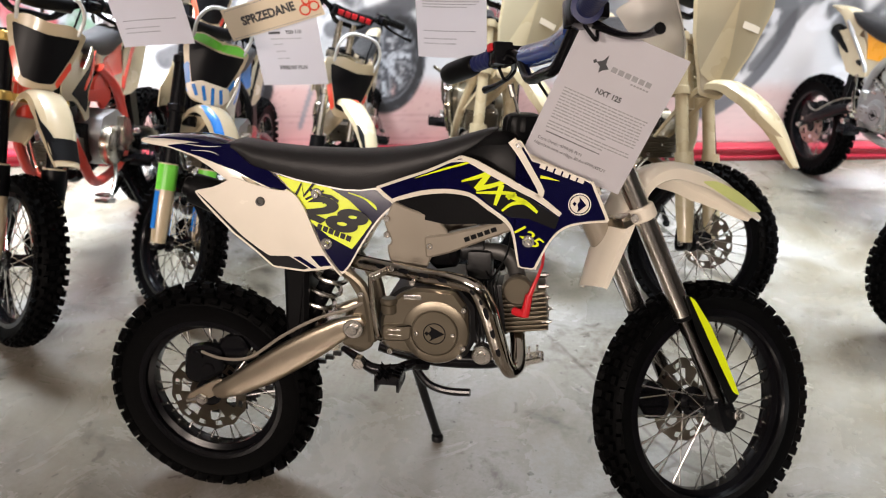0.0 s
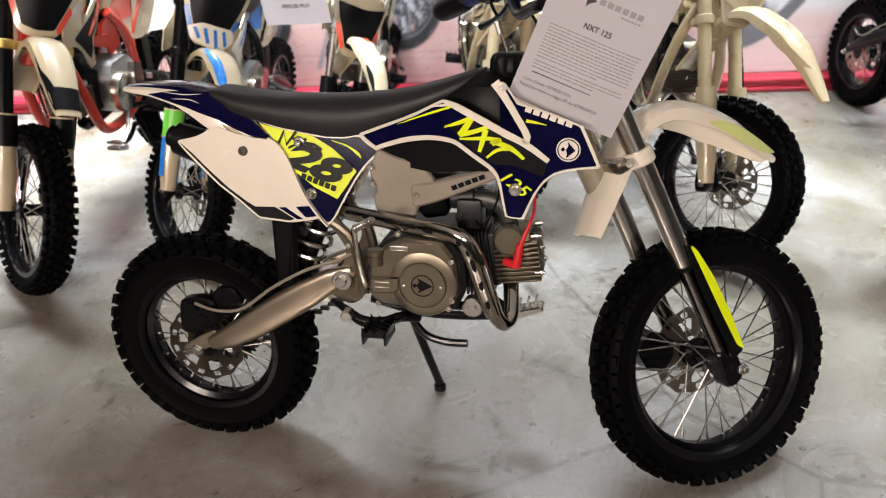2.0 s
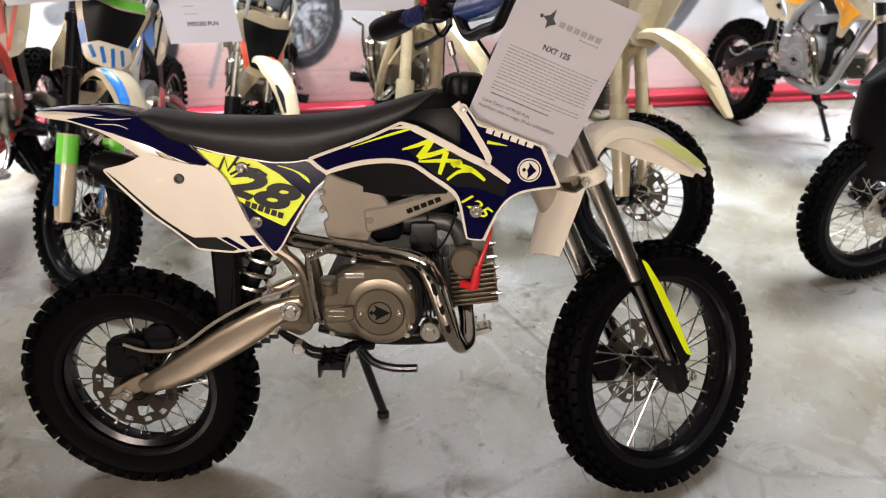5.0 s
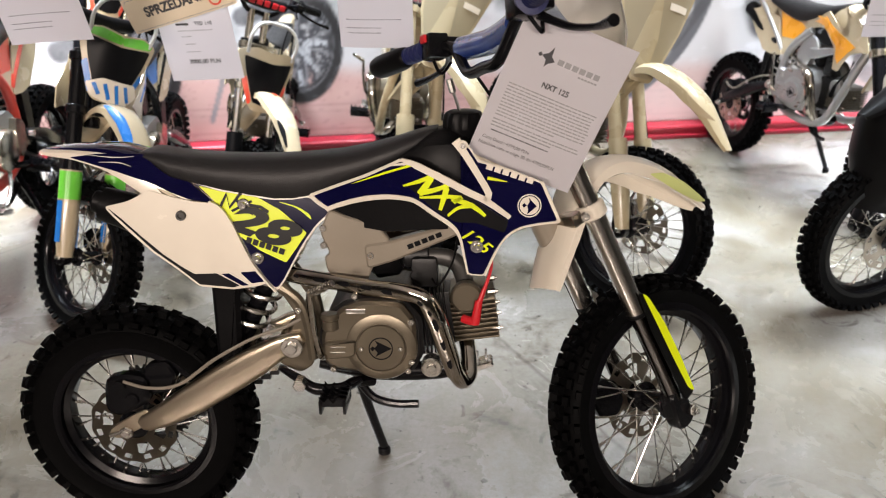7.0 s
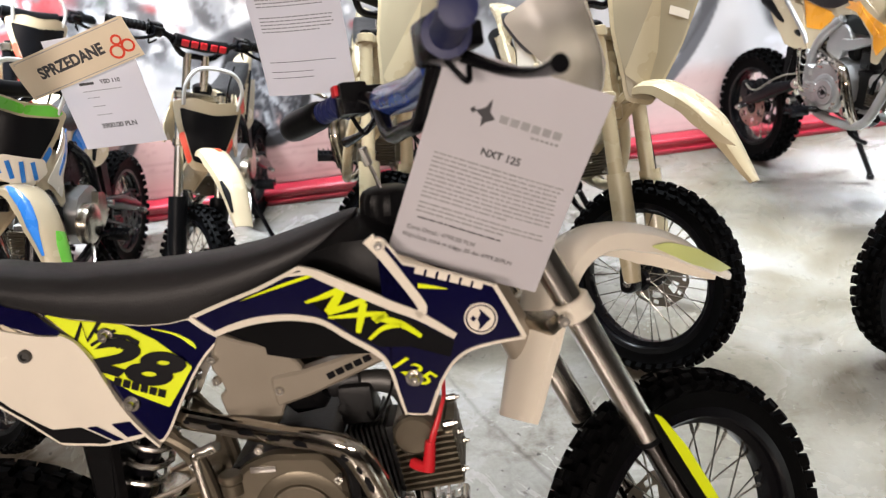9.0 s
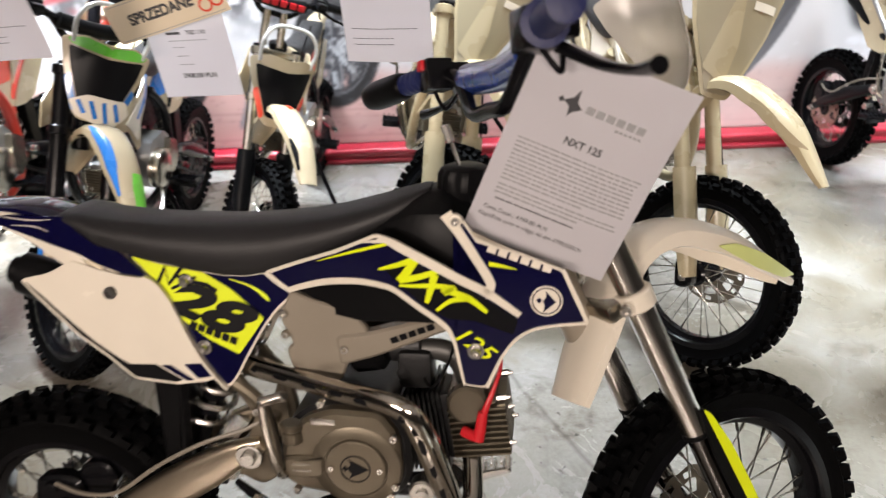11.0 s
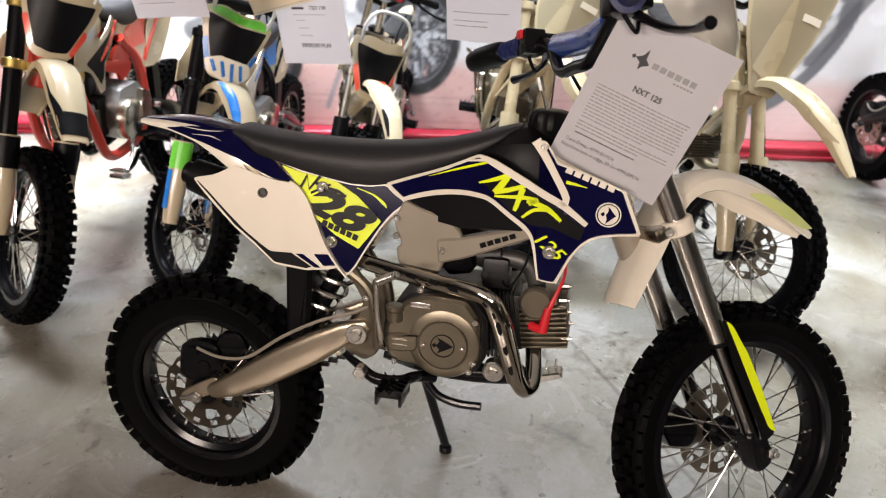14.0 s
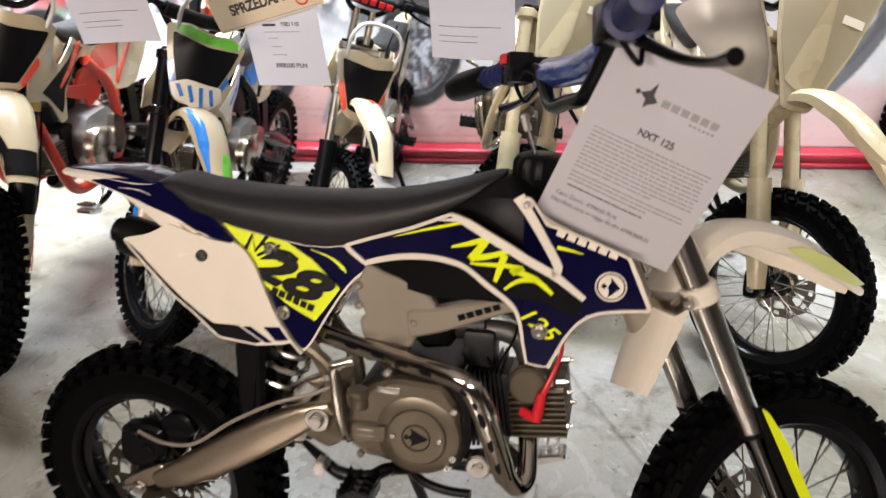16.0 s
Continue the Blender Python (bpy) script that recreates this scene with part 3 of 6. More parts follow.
def fit_running_gear(root):
    """Sets the swingarm, engine and head of the narrow machine to their true width, height and slant."""
    about = Matrix.Translation((0.56, 0, 0.47))
    swing = Matrix(((1.071, 0, 0, 0.002), (0, 0.72, 0, 0), (0, 0, 1.022, -0.0085), (0, 0, 0, 1)))
    block = Matrix(((1, 0, 0, 0.0135), (0, 0.83, 0, 0), (0, 0, 1, 0), (0, 0, 0, 1)))
    cover = Matrix(((1, 0, 0, 0.0135), (0, 0.83, 0, 0), (0, 0, 0.87, 0.055), (0, 0, 0, 1)))
    head = block @ about @ Matrix.Rotation(radians(-7), 4, "Y") @ about.inverted()
    for ob in root.children:
        kind = ob.name.split(".")[0]
        if kind.endswith("_wheel"):
            continue
        ob.matrix_basis = (swing if kind in SWING else cover if kind in COVER else head if kind in HEAD else block) @ ob.matrix_basis


def bike(name, label, m, c, group=""):
    """A small off-road motorcycle. c: colours and measures. The base is the rear tyre's lowest point, x runs forward, the left side is +y."""
    root = thing(name, label, "motorcycle", m, group)
    hero = c.get("hero", False)
    rr, rf = c.get("rr", 0.246), c.get("rf", 0.26)
    f0 = Vector((c.get("base", 1.045), 0, rf))
    q0 = f0 - FW * c.get("offset", 0.034)
    steer = Matrix.Translation(q0) @ Matrix.Rotation(radians(c.get("steer", 0)), 4, AX) @ Matrix.Translation(-q0)
    # the fender, plate and bar swing about the head
    f1, turn = (Vector((1.062, 0, 0.27)), radians(36)) if hero else (f0, radians(c.get("steer", 0)))
    q1 = f1 - FW * 0.034
    turn = Matrix.Translation(q1) @ Matrix.Rotation(turn, 4, AX) @ Matrix.Translation(-q1)
    lead = c.get("lead", 0.0)
    cast = c.get("engine", CAST)
    pl, frame_mt, fork_mt = c["plastic"], c["frame"], c.get("fork", ALU)

    def leg(s, y=0.0, f=0.0):
        return f0 + AX * (s + (0.022 if s > 0.2 and not hero else 0.0)) + Vector((0, y, 0)) + FW * (f - lead)

    # wheels
    wheel(root, pose(-0.012, 0, rr), rr, 0.088, rr - 0.088, "rear_wheel", c.get("rim", SATIN), 32, [("disc", -0.04, 0.088, DISC), ("sprocket", 0.045, 0.092, CASTDARK)], 40)
    wheel(root, steer @ Matrix.Translation(f0), rf, 0.08, rf - 0.072, "front_wheel", c.get("rim", SATIN), 36, [("disc", 0.056, 0.092, DISC)], 48)
    # swingarm
    for s in (-1, 1):
        bm = bmesh.new()
        secs = []
        for q, zc, hh, ww in ((0.012, 0.262, 0.012, 0.012), (0.022, 0.267, 0.0185, 0.0155), (0.06, 0.284, 0.0245, 0.0175), (0.12, 0.32, 0.031, 0.019), (0.18, 0.36, 0.0325, 0.02), (0.24, 0.398, 0.0295, 0.019), (0.285, 0.427, 0.0225, 0.017), (0.314, 0.441, 0.017, 0.015), (0.328, 0.449, 0.01, 0.011)) if hero else ((0.0, 0.279, 0.0155, 0.013), (0.06, 0.309, 0.024, 0.0175), (0.18, 0.375, 0.0305, 0.02), (0.29, 0.424, 0.0195, 0.017), (0.338, 0.447, 0.01, 0.011)):
            ring = []
            for i in range(20):
                a = 2 * math.pi * i / 20
                ca, sa = math.copysign(abs(math.cos(a)) ** 0.55, math.cos(a)), math.copysign(abs(math.sin(a)) ** 0.55, math.sin(a))
                ring.append((q - 0.45 * hh * ca, s * 0.084 + ww * sa, zc + 0.89 * hh * ca))
            secs.append(ring)
        loft(bm, secs)
        slab(bm, [(0.03, 0.3), (0.034, 0.268), (-0.034, 0.232), (-0.05, 0.24), (-0.046, 0.256), (0.0, 0.286)], s * 0.09 - 0.004, s * 0.09 + 0.004, 0.15, 0.0015, 1)
        part("swingarm_beam", bm, c.get("arm", ALU), root, "silver swingarm beam" if hero else "")
        bm = bmesh.new()
        rod(bm, (-0.014, s * 0.095, 0.25), (-0.014, s * 0.106, 0.25), 0.0135, 6)
        rod(bm, (-0.014, s * 0.106, 0.25), (-0.014, s * 0.114, 0.25), 0.008, 10)
        rod(bm, (-0.05, s * 0.094, 0.24), (-0.02, s * 0.094, 0.25), 0.004, 8)
        part("axle_nut", bm, STEEL, root)
    bm = bmesh.new()
    rod(bm, (0.31, -0.115, 0.432), (0.31, 0.115, 0.432), 0.011, 12)
    rod(bm, (0.31, -0.104, 0.432), (0.31, -0.099, 0.432), 0.02, 18)
    part("swingarm_pivot", bm, STEEL, root)
    bm = bmesh.new()
    box(bm, (0.235, -0.07, 0.37), (0.275, 0.07, 0.43), 0.008)
    part("swingarm_bridge", bm, ALU, root)
    # rear brake
    bm = bmesh.new()
    slab(bm, [(-0.05, 0.335), (-0.044, 0.36), (-0.004, 0.368), (0.03, 0.36), (0.034, 0.31), (0.0, 0.29), (-0.03, 0.276), (-0.054, 0.29)], -0.082, -0.048, 0.15, 0.006, 2)
    slab(bm, [(0.02, 0.36), (0.03, 0.385), (0.07, 0.39), (0.086, 0.36), (0.07, 0.325), (0.03, 0.32)], -0.068, -0.04, 0.15, 0.005, 2)
    rod(bm, (-0.02, -0.09, 0.345), (-0.02, -0.07, 0.345), 0.011, 12)
    rod(bm, (0.0, -0.088, 0.315), (0.0, -0.07, 0.315), 0.013, 12)
    part("brake_caliper", bm, SATIN, root, "black rear brake caliper")
    bm = bmesh.new()
    tube(bm, [(-0.01, -0.085, 0.355), (0.04, -0.1, 0.347), (0.1, -0.108, 0.358), (0.17, -0.108, 0.41), (0.24, -0.1, 0.45), (0.3, -0.085, 0.47), (0.34, -0.07, 0.49)], 0.0034, 8)
    part("brake_hose", bm, HOSE, root)
    # chain
    bm = bmesh.new()
    for k in range(58):
        f = k / 58
        if f < 0.4:
            p = Vector((0.4 * f / 0.4, 0.055, rr + 0.09 + (0.06) * f / 0.4))
        elif f < 0.5:
            a = math.pi * (f - 0.4) / 0.1
            p = Vector((0.4 + 0.03 * math.sin(a), 0.055, 0.45 + 0.028 * math.cos(a)))
        elif f < 0.9:
            g = (f - 0.5) / 0.4
            p = Vector((0.4 - 0.4 * g, 0.055, 0.422 - (0.422 - rr + 0.07) * g))
        else:
            a = math.pi * (f - 0.9) / 0.1
            p = Vector((-0.09 * math.sin(a), 0.055, rr - 0.09 * math.cos(a)))
        box(bm, (p.x - 0.0088, p.y - 0.006, p.z - 0.0045), (p.x + 0.0088, p.y + 0.006, p.z + 0.0045))
    tagged(part("chain", bm, ENGINEBLACK, root), "", "", "", "stuff")
    # shock absorber and inner fender
    bm = bmesh.new()
    coil = [Vector((0.215 + 0.1 * t, 0.0, 0.44 + 0.2 * t)) + Vector((0.9 * math.cos(a), 0, -0.44 * math.cos(a))) * 0.034 + Vector((0, 0.034 * math.sin(a), 0)) for t, a in ((i / 84, 2 * math.pi * i / 12) for i in range(85))]
    tube(bm, coil, 0.0055, 8, 1)
    part("shock_spring", bm, c.get("spring", STEEL), root, "silver coil spring of the rear shock")
    bm = bmesh.new()
    rod(bm, (0.2, 0, 0.41), (0.325, 0, 0.66), 0.018, 16)
    rod(bm, (0.275, -0.03, 0.56), (0.33, -0.03, 0.66), 0.02, 16)
    rod(bm, (0.2, -0.02, 0.41), (0.2, 0.02, 0.41), 0.02, 14)
    part("shock_body", bm, SATIN, root)
    bm = bmesh.new()
    slab(bm, [(0.168, 0.55), (0.222, 0.55), (0.214, 0.42), (0.19, 0.36), (0.165, 0.4)], -0.055, 0.055, 0.12, 0.008, 2)
    part("inner_fender", bm, BLACK, root)
    # frame
    bm = bmesh.new()
    for s in (-1, 1):
        slab(bm, [(0.292, 0.56), (0.31, 0.566), (0.347, 0.51), (0.36, 0.46), (0.358, 0.39), (0.33, 0.372), (0.29, 0.392), (0.284, 0.43), (0.318, 0.462), (0.33, 0.495)], s * 0.062 - 0.006, s * 0.062 + 0.006, 0.12, 0.002, 1)
        tube(bm, [(0.285, s * 0.055, 0.58), (0.25, s * 0.055, 0.62), (0.16, s * 0.05, 0.69), (0.06, s * 0.04, 0.76)], 0.011, 10)
        tube(bm, [(0.3, s * 0.06, 0.55), (0.335, s * 0.06, 0.52), (0.35, s * 0.06, 0.47), (0.355, s * 0.06, 0.4)], 0.011, 10)
    part("rear_frame", bm, frame_mt if not hero else CAST, root)
    bm = bmesh.new()
    for s in (-1, 1):
        slab(bm, [(0.404, 0.7), (0.438, 0.685), (0.49, 0.672), (0.515, 0.64), (0.512, 0.612), (0.482, 0.592), (0.468, 0.556), (0.396, 0.575), (0.39, 0.608), (0.402, 0.615), (0.385, 0.655)], s * 0.056 - 0.007, s * 0.056 + 0.007, 0.12, 0.003, 2)
        slab(bm, [(0.466, 0.632), (0.51, 0.638), (0.62, 0.668), (0.74, 0.74), (0.76, 0.72), (0.64, 0.65), (0.52, 0.6), (0.47, 0.585)], s * 0.056 - 0.012, s * 0.056 + 0.012, 0.12, 0.004, 2)
    tube(bm, [(0.44, 0, 0.7), (0.56, 0, 0.735), (0.7, 0, 0.775), (0.79, 0, 0.79)], 0.022, 12)
    part("main_frame", bm, frame_mt, root, c.get("frame_label", "white painted main frame plates, darkened for shade"))
    bm = bmesh.new()
    tube(bm, [(0.63, 0, 0.372), (0.6, 0, 0.352), (0.47, 0, 0.35), (0.36, 0, 0.375)], 0.02, 12)
    part("bash_rail", bm, SATIN, root)
    if not hero:
        for s in (-1, 1):
            bm = bmesh.new()
            tube(bm, [(0.77, s * 0.03, 0.73), (0.755, s * 0.07, 0.62), (0.735, s * 0.095, 0.5), (0.68, s * 0.1, 0.38), (0.55, s * 0.09, 0.345), (0.4, s * 0.08, 0.36), (0.34, s * 0.075, 0.45), (0.36, s * 0.07, 0.6), (0.45, s * 0.06, 0.7)], 0.0165, 12)
            part("frame_loop", bm, frame_mt, root, c.get("frame_label", ""))
        bm = bmesh.new()
        lathe(bm, [(1e-5, 0.13), (0.05, 0.13), (0.066, 0.122), (0.07, 0.112), (0.07, 0.09)], 32, Matrix.Translation((0.52, 0, 0.45)), False)
        slab(bm, [(0.38, 0.5), (0.43, 0.53), (0.46, 0.45), (0.43, 0.39), (0.38, 0.42)], 0.09, 0.118, 0.15, 0.004)
        part("stator_cover", bm, ALU, root, "round silver engine cover")
    rod(bm2 := bmesh.new(), tuple(q0 + AX * 0.43), tuple(q0 + AX * 0.64), 0.026, 20)
    part("steering_head", bm2, frame_mt, root)
    if hero:
        for p in ((0.478, -0.066, 0.612), (0.392, -0.066, 0.632), (0.392, -0.066, 0.665), (0.336, -0.07, 0.505)):
            bolt(root, p, 0.0065)
    # engine
    bm = bmesh.new()
    slab(bm, [(0.378, 0.478), (0.395, 0.52), (0.43, 0.552), (0.54, 0.552), (0.572, 0.51), (0.575, 0.43), (0.555, 0.385), (0.5, 0.37), (0.4, 0.385), (0.376, 0.42)], -0.105, 0.095, 0.15, 0.008, 2)
    part("crankcase", bm, ENGINEBLACK if hero else cast, root, "black engine case" if hero else "")
    bm = bmesh.new()
    slab(bm, [(0.385, 0.478), (0.4, 0.512), (0.425, 0.54), (0.462, 0.556), (0.535, 0.552), (0.56, 0.511), (0.563, 0.442), (0.548, 0.398), (0.505, 0.384), (0.41, 0.4), (0.387, 0.415)], -0.124, -0.1, 0.15, 0.007, 2)
    slab(bm, [(0.387, 0.468), (0.45, 0.47), (0.45, 0.47), (0.45, 0.43), (0.387, 0.425)], -0.131, -0.12, 0.2, 0.004, 2)
    part("clutch_cover", bm, cast, root)
    for z in (0.444, 0.456):
        bm = bmesh.new()
        box(bm, (0.402, -0.1335, z - 0.0012), (0.43, -0.13, z + 0.0012), 0.0006)
        part("cast_rib", bm, STEEL, root)
    bm = bmesh.new()
    mm = Matrix.Translation((0.496, 0, 0.449))
    lathe(bm, [(0.068, -0.12), (0.065, -0.125), (0.057, -0.128), (0.048, -0.129), (0.047, -0.127), (0.0458, -0.127), (0.0452, -0.1315), (0.0435, -0.1328), (1e-5, -0.133)], 48, mm, False)
    cover = part("clutch_cap", bm, cast, root, "round engine cover with a dark emblem")
    bm = bmesh.new()
    lathe(bm, [(0.0225, -0.1327), (0.0225, -0.134), (0.0205, -0.134), (0.0205, -0.1327)], 40, mm)
    slab(bm, [(0.484, 0.449), (0.49, 0.457), (0.486, 0.465), (0.516, 0.449), (0.486, 0.433), (0.49, 0.441)], -0.134, -0.1327, 0, 0.0002)
    slab(bm, [(0.476, 0.449), (0.481, 0.454), (0.486, 0.449), (0.481, 0.444)], -0.134, -0.1327, 0, 0.0002)
    part("emblem", bm, INK, cover)
    for q in ((0.46, 0.449), (0.532, 0.449)):
        bolt(root, (q[0], -0.1315, q[1]), 0.0045)
    bm = bmesh.new()
    rod(bm, (0.404, -0.122, 0.492), (0.404, -0.122, 0.516), 0.0155, 20, 0.003)
    rod(bm, (0.404, -0.122, 0.516), (0.404, -0.122, 0.53), 0.0175, 20, 0.003)
    part("oil_cap", bm, cast, root)
    bm = bmesh.new()
    box(bm, (0.434, -0.1275, 0.53), (0.47, -0.124, 0.541), 0.001)
    part("metal_tag", bm, STEEL, root)
    for q in ((0.405, 0.405), (0.553, 0.5), (0.552, 0.42), (0.545, 0.402), (0.452, 0.551)):
        bolt(root, (q[0], -0.126, q[1]), 0.006)
    bm = bmesh.new()
    box(bm, (0.55, -0.04, 0.415), (0.63, 0.04, 0.525), 0.006)
    cyl = part("cylinder", bm, ENGINEBLACK, root, "black finned cylinder")
    for i in range(8):
        me = shared(("cylinder_fin",), lambda: slab(bmesh.new(), [(0, 0.535), (0.0035, 0.535), (0.0035, 0.405), (0, 0.405)], -0.052, 0.052, 0, 0.0008), ENGINEBLACK)
        part("fin", me, ENGINEBLACK, cyl, "", pose(0.562 + i * 0.0075, 0, 0))
    bm = bmesh.new()
    box(bm, (0.626, -0.05, 0.425), (0.7, 0.05, 0.525), 0.01)
    lathe(bm, [(1e-5, -0.068), (0.026, -0.068), (0.03, -0.064), (0.03, -0.045), (1e-5, -0.045)], 24, Matrix.Translation((0.66, 0, 0.515)), False)
    head = part("cylinder_head", bm, cast, root, "finned cylinder head")
    for i in range(9):
        me = shared(("head_fin",), lambda: box(bmesh.new(), (0.628, -0.064, 0), (0.713, 0.064, 0.0038), 0.0012), CAST)
        part("fin", me, CAST, head, "", pose(0, 0, 0.428 + i * 0.0095))
    for q in ((0.515, -0.045), (0.44, -0.045), (0.515, 0.045), (0.44, 0.045), (0.478, 0.0)):
        bm = bmesh.new()
        rod(bm, (0.7, q[1], q[0]), (0.716, q[1], q[0]), 0.006, 8)
        rod(bm, (0.714, q[1], q[0]), (0.721, q[1], q[0]), 0.003, 8)
        part("stud", bm, STEEL, root)
    # intake, carburettor
    bm = bmesh.new()
    tube(bm, [(0.58, -0.015, 0.595), (0.613, -0.015, 0.594), (0.637, -0.015, 0.58), (0.65, -0.012, 0.547), (0.652, -0.01, 0.515)], [0.016, 0.017, 0.017, 0.017, 0.019], 14)
    rod(bm, (0.656, -0.01, 0.522), (0.656, -0.01, 0.53), 0.026, 14)
    part("intake_pipe", bm, CASTDARK, root)
    bm = bmesh.new()
    rod(bm, (0.535, -0.012, 0.594), (0.585, -0.012, 0.6), 0.021, 16)
    box(bm, (0.55, -0.045, 0.54), (0.6, 0.02, 0.6), 0.01)
    rod(bm, (0.558, -0.012, 0.59), (0.56, -0.012, 0.64), 0.015, 14)
    rod(bm, (0.56, -0.045, 0.565), (0.56, -0.025, 0.565), 0.012, 12)
    part("carburettor", bm, ENGINEBLACK, root)
    bm = bmesh.new()
    rod(bm, (0.47, 0.0, 0.58), (0.53, -0.01, 0.594), 0.034, 18, 0.012)
    part("air_filter", bm, BLACK, root)
    bm = bmesh.new()
    tube(bm, [(0.56, -0.012, 0.64), (0.585, -0.045, 0.665), (0.64, -0.06, 0.7), (0.7, -0.05, 0.78)], 0.0028, 6)
    tube(bm, [(0.58, -0.03, 0.58), (0.6, -0.055, 0.55), (0.63, -0.06, 0.6), (0.64, -0.06, 0.66)], 0.0022, 6)
    part("throttle_cable", bm, BLACK, root)
    bm = bmesh.new()
    tube(bm, [(0.677, -0.082, 0.52), (0.684, -0.08, 0.54), (0.695, -0.07, 0.568), (0.701, -0.056, 0.59), (0.7, -0.045, 0.63)], [0.0055, 0.0045, 0.003, 0.0028, 0.0028], 10)
    tube(bm, [(0.648, -0.068, 0.486), (0.66, -0.077, 0.485), (0.67, -0.082, 0.486)], [0.0085, 0.0085, 0.0095], 12)
    tube(bm, [(0.669, -0.082, 0.481), (0.673, -0.083, 0.5), (0.677, -0.082, 0.526)], [0.0095, 0.0085, 0.007], 12)
    part("spark_plug_cap", bm, RED if hero else BLACK, root, "red spark plug cap and lead" if hero else "")
    # exhaust
    bm = bmesh.new()
    tube(bm, [(0.652, -0.012, 0.435), (0.658, -0.05, 0.394), (0.658, -0.072, 0.37), (0.646, -0.092, 0.364), (0.633, -0.108, 0.389), (0.624, -0.12, 0.428), (0.612, -0.13, 0.475), (0.6, -0.135, 0.514), (0.576, -0.135, 0.549), (0.53, -0.12, 0.558), (0.474, -0.096, 0.557), (0.402, -0.066, 0.561), (0.328, -0.04, 0.566), (0.26, -0.03, 0.59)], 0.0158, 14)
    pipe = part("exhaust_pipe", bm, CHROME, root, "chromed exhaust header")
    bm = bmesh.new()
    line = [(0.629, -0.124, 0.392), (0.619, -0.136, 0.43), (0.606, -0.146, 0.477), (0.594, -0.151, 0.516), (0.574, -0.151, 0.553), (0.528, -0.137, 0.564), (0.474, -0.113, 0.563), (0.402, -0.083, 0.567), (0.33, -0.054, 0.571)]
    tube(bm, line, 0.0132, 12, 6, False, 0.55)
    shield = part("heat_shield", bm, CHROME, pipe, "slotted chromed heat shield")
    for n, (x, y, z, a) in enumerate(((0.336, -0.063, 0.571, -3), (0.382, -0.082, 0.569, -3), (0.43, -0.102, 0.567, -3), (0.474, -0.12, 0.565, -3), (0.514, -0.138, 0.562, -5), (0.572, -0.159, 0.547, -45), (0.589, -0.159, 0.528, -62), (0.599, -0.157, 0.505, -73), (0.611, -0.15, 0.465, -75), (0.622, -0.141, 0.424, -76))):
        k = 0.45 if n in (0, 5, 6) else 1.0
        bm = bmesh.new()
        slab(bm, [(-0.014 * k, 0), (-0.008 * k, 0.0042 * k ** 0.5), (0.008 * k, 0.0042 * k ** 0.5), (0.014 * k, 0), (0.008 * k, -0.0042 * k ** 0.5), (-0.008 * k, -0.0042 * k ** 0.5)], -0.0016, 0.006, 0, 0.0003)
        part("slot", bm, INK, shield, "", Matrix.Translation((x, y, z)) @ Matrix.Rotation(-radians(a), 4, "Y") @ Matrix.Rotation(radians(-18 if a > -20 else 0), 4, "Z"))
    bm = bmesh.new()
    tube(bm, [(0.25, -0.05, 0.61), (0.19, -0.03, 0.613), (0.1, -0.024, 0.648), (0.03, -0.022, 0.685), (-0.028, -0.022, 0.705)], [0.018, 0.03, 0.036, 0.037, 0.033], 18, 5)
    rod(bm, (-0.025, -0.022, 0.704), (-0.045, -0.022, 0.711), 0.022, 16)
    part("muffler", bm, BLACK, root, "black exhaust silencer")
    # controls at the engine
    bm = bmesh.new()
    tube(bm, [(0.392, -0.115, 0.43), (0.385, -0.14, 0.44), (0.378, -0.155, 0.5), (0.376, -0.16, 0.56), (0.38, -0.165, 0.572)], [0.009, 0.007, 0.0055, 0.0055, 0.006], 10)
    tube(bm, [(0.378, -0.165, 0.568), (0.4, -0.185, 0.583), (0.426, -0.205, 0.6)], 0.0055, 10)
    for i in range(7):
        t = i / 6
        rod(bm, (0.384 + 0.036 * t, -0.17 - 0.03 * t, 0.572 + 0.024 * t), (0.388 + 0.036 * t, -0.1735 - 0.03 * t, 0.5746 + 0.024 * t), 0.0075, 8)
    part("kick_starter", bm, CHROME, root, "chromed kick-start lever")
    bm = bmesh.new()
    tube(bm, [(0.3, -0.095, 0.392), (0.335, -0.115, 0.38), (0.37, -0.125, 0.362), (0.42, -0.125, 0.366), (0.45, -0.1, 0.372)], [0.006, 0.009, 0.012, 0.01, 0.008], 12)
    part("brake_pedal", bm, SATIN, root)
    bm = bmesh.new()
    rod(bm, (0.342, -0.15, 0.378), (0.342, -0.12, 0.378), 0.013, 6)
    part("pedal_bolt", bm, STEEL, root)
    bm = bmesh.new()
    rod(bm, (0.588, -0.112, 0.4), (0.588, -0.08, 0.4), 0.02, 24)
    rod(bm, (0.588, -0.117, 0.4), (0.588, -0.11, 0.4), 0.009, 16)
    part("mount_bushing", bm, STEEL, root)
    for s in (-1, 1):
        bm = bmesh.new()
        tube(bm, [(0.47, s * 0.06, 0.352), (0.44, s * 0.09, 0.362), (0.425, s * 0.13, 0.368)], 0.011, 10)
        box(bm, (0.385, min(s * 0.12, s * 0.2), 0.343), (0.391, max(s * 0.12, s * 0.2), 0.37), 0.002)
        box(bm, (0.429, min(s * 0.12, s * 0.2), 0.343), (0.435, max(s * 0.12, s * 0.2), 0.37), 0.002)
        peg = part("foot_peg", bm, SATIN, root, "black toothed foot peg")
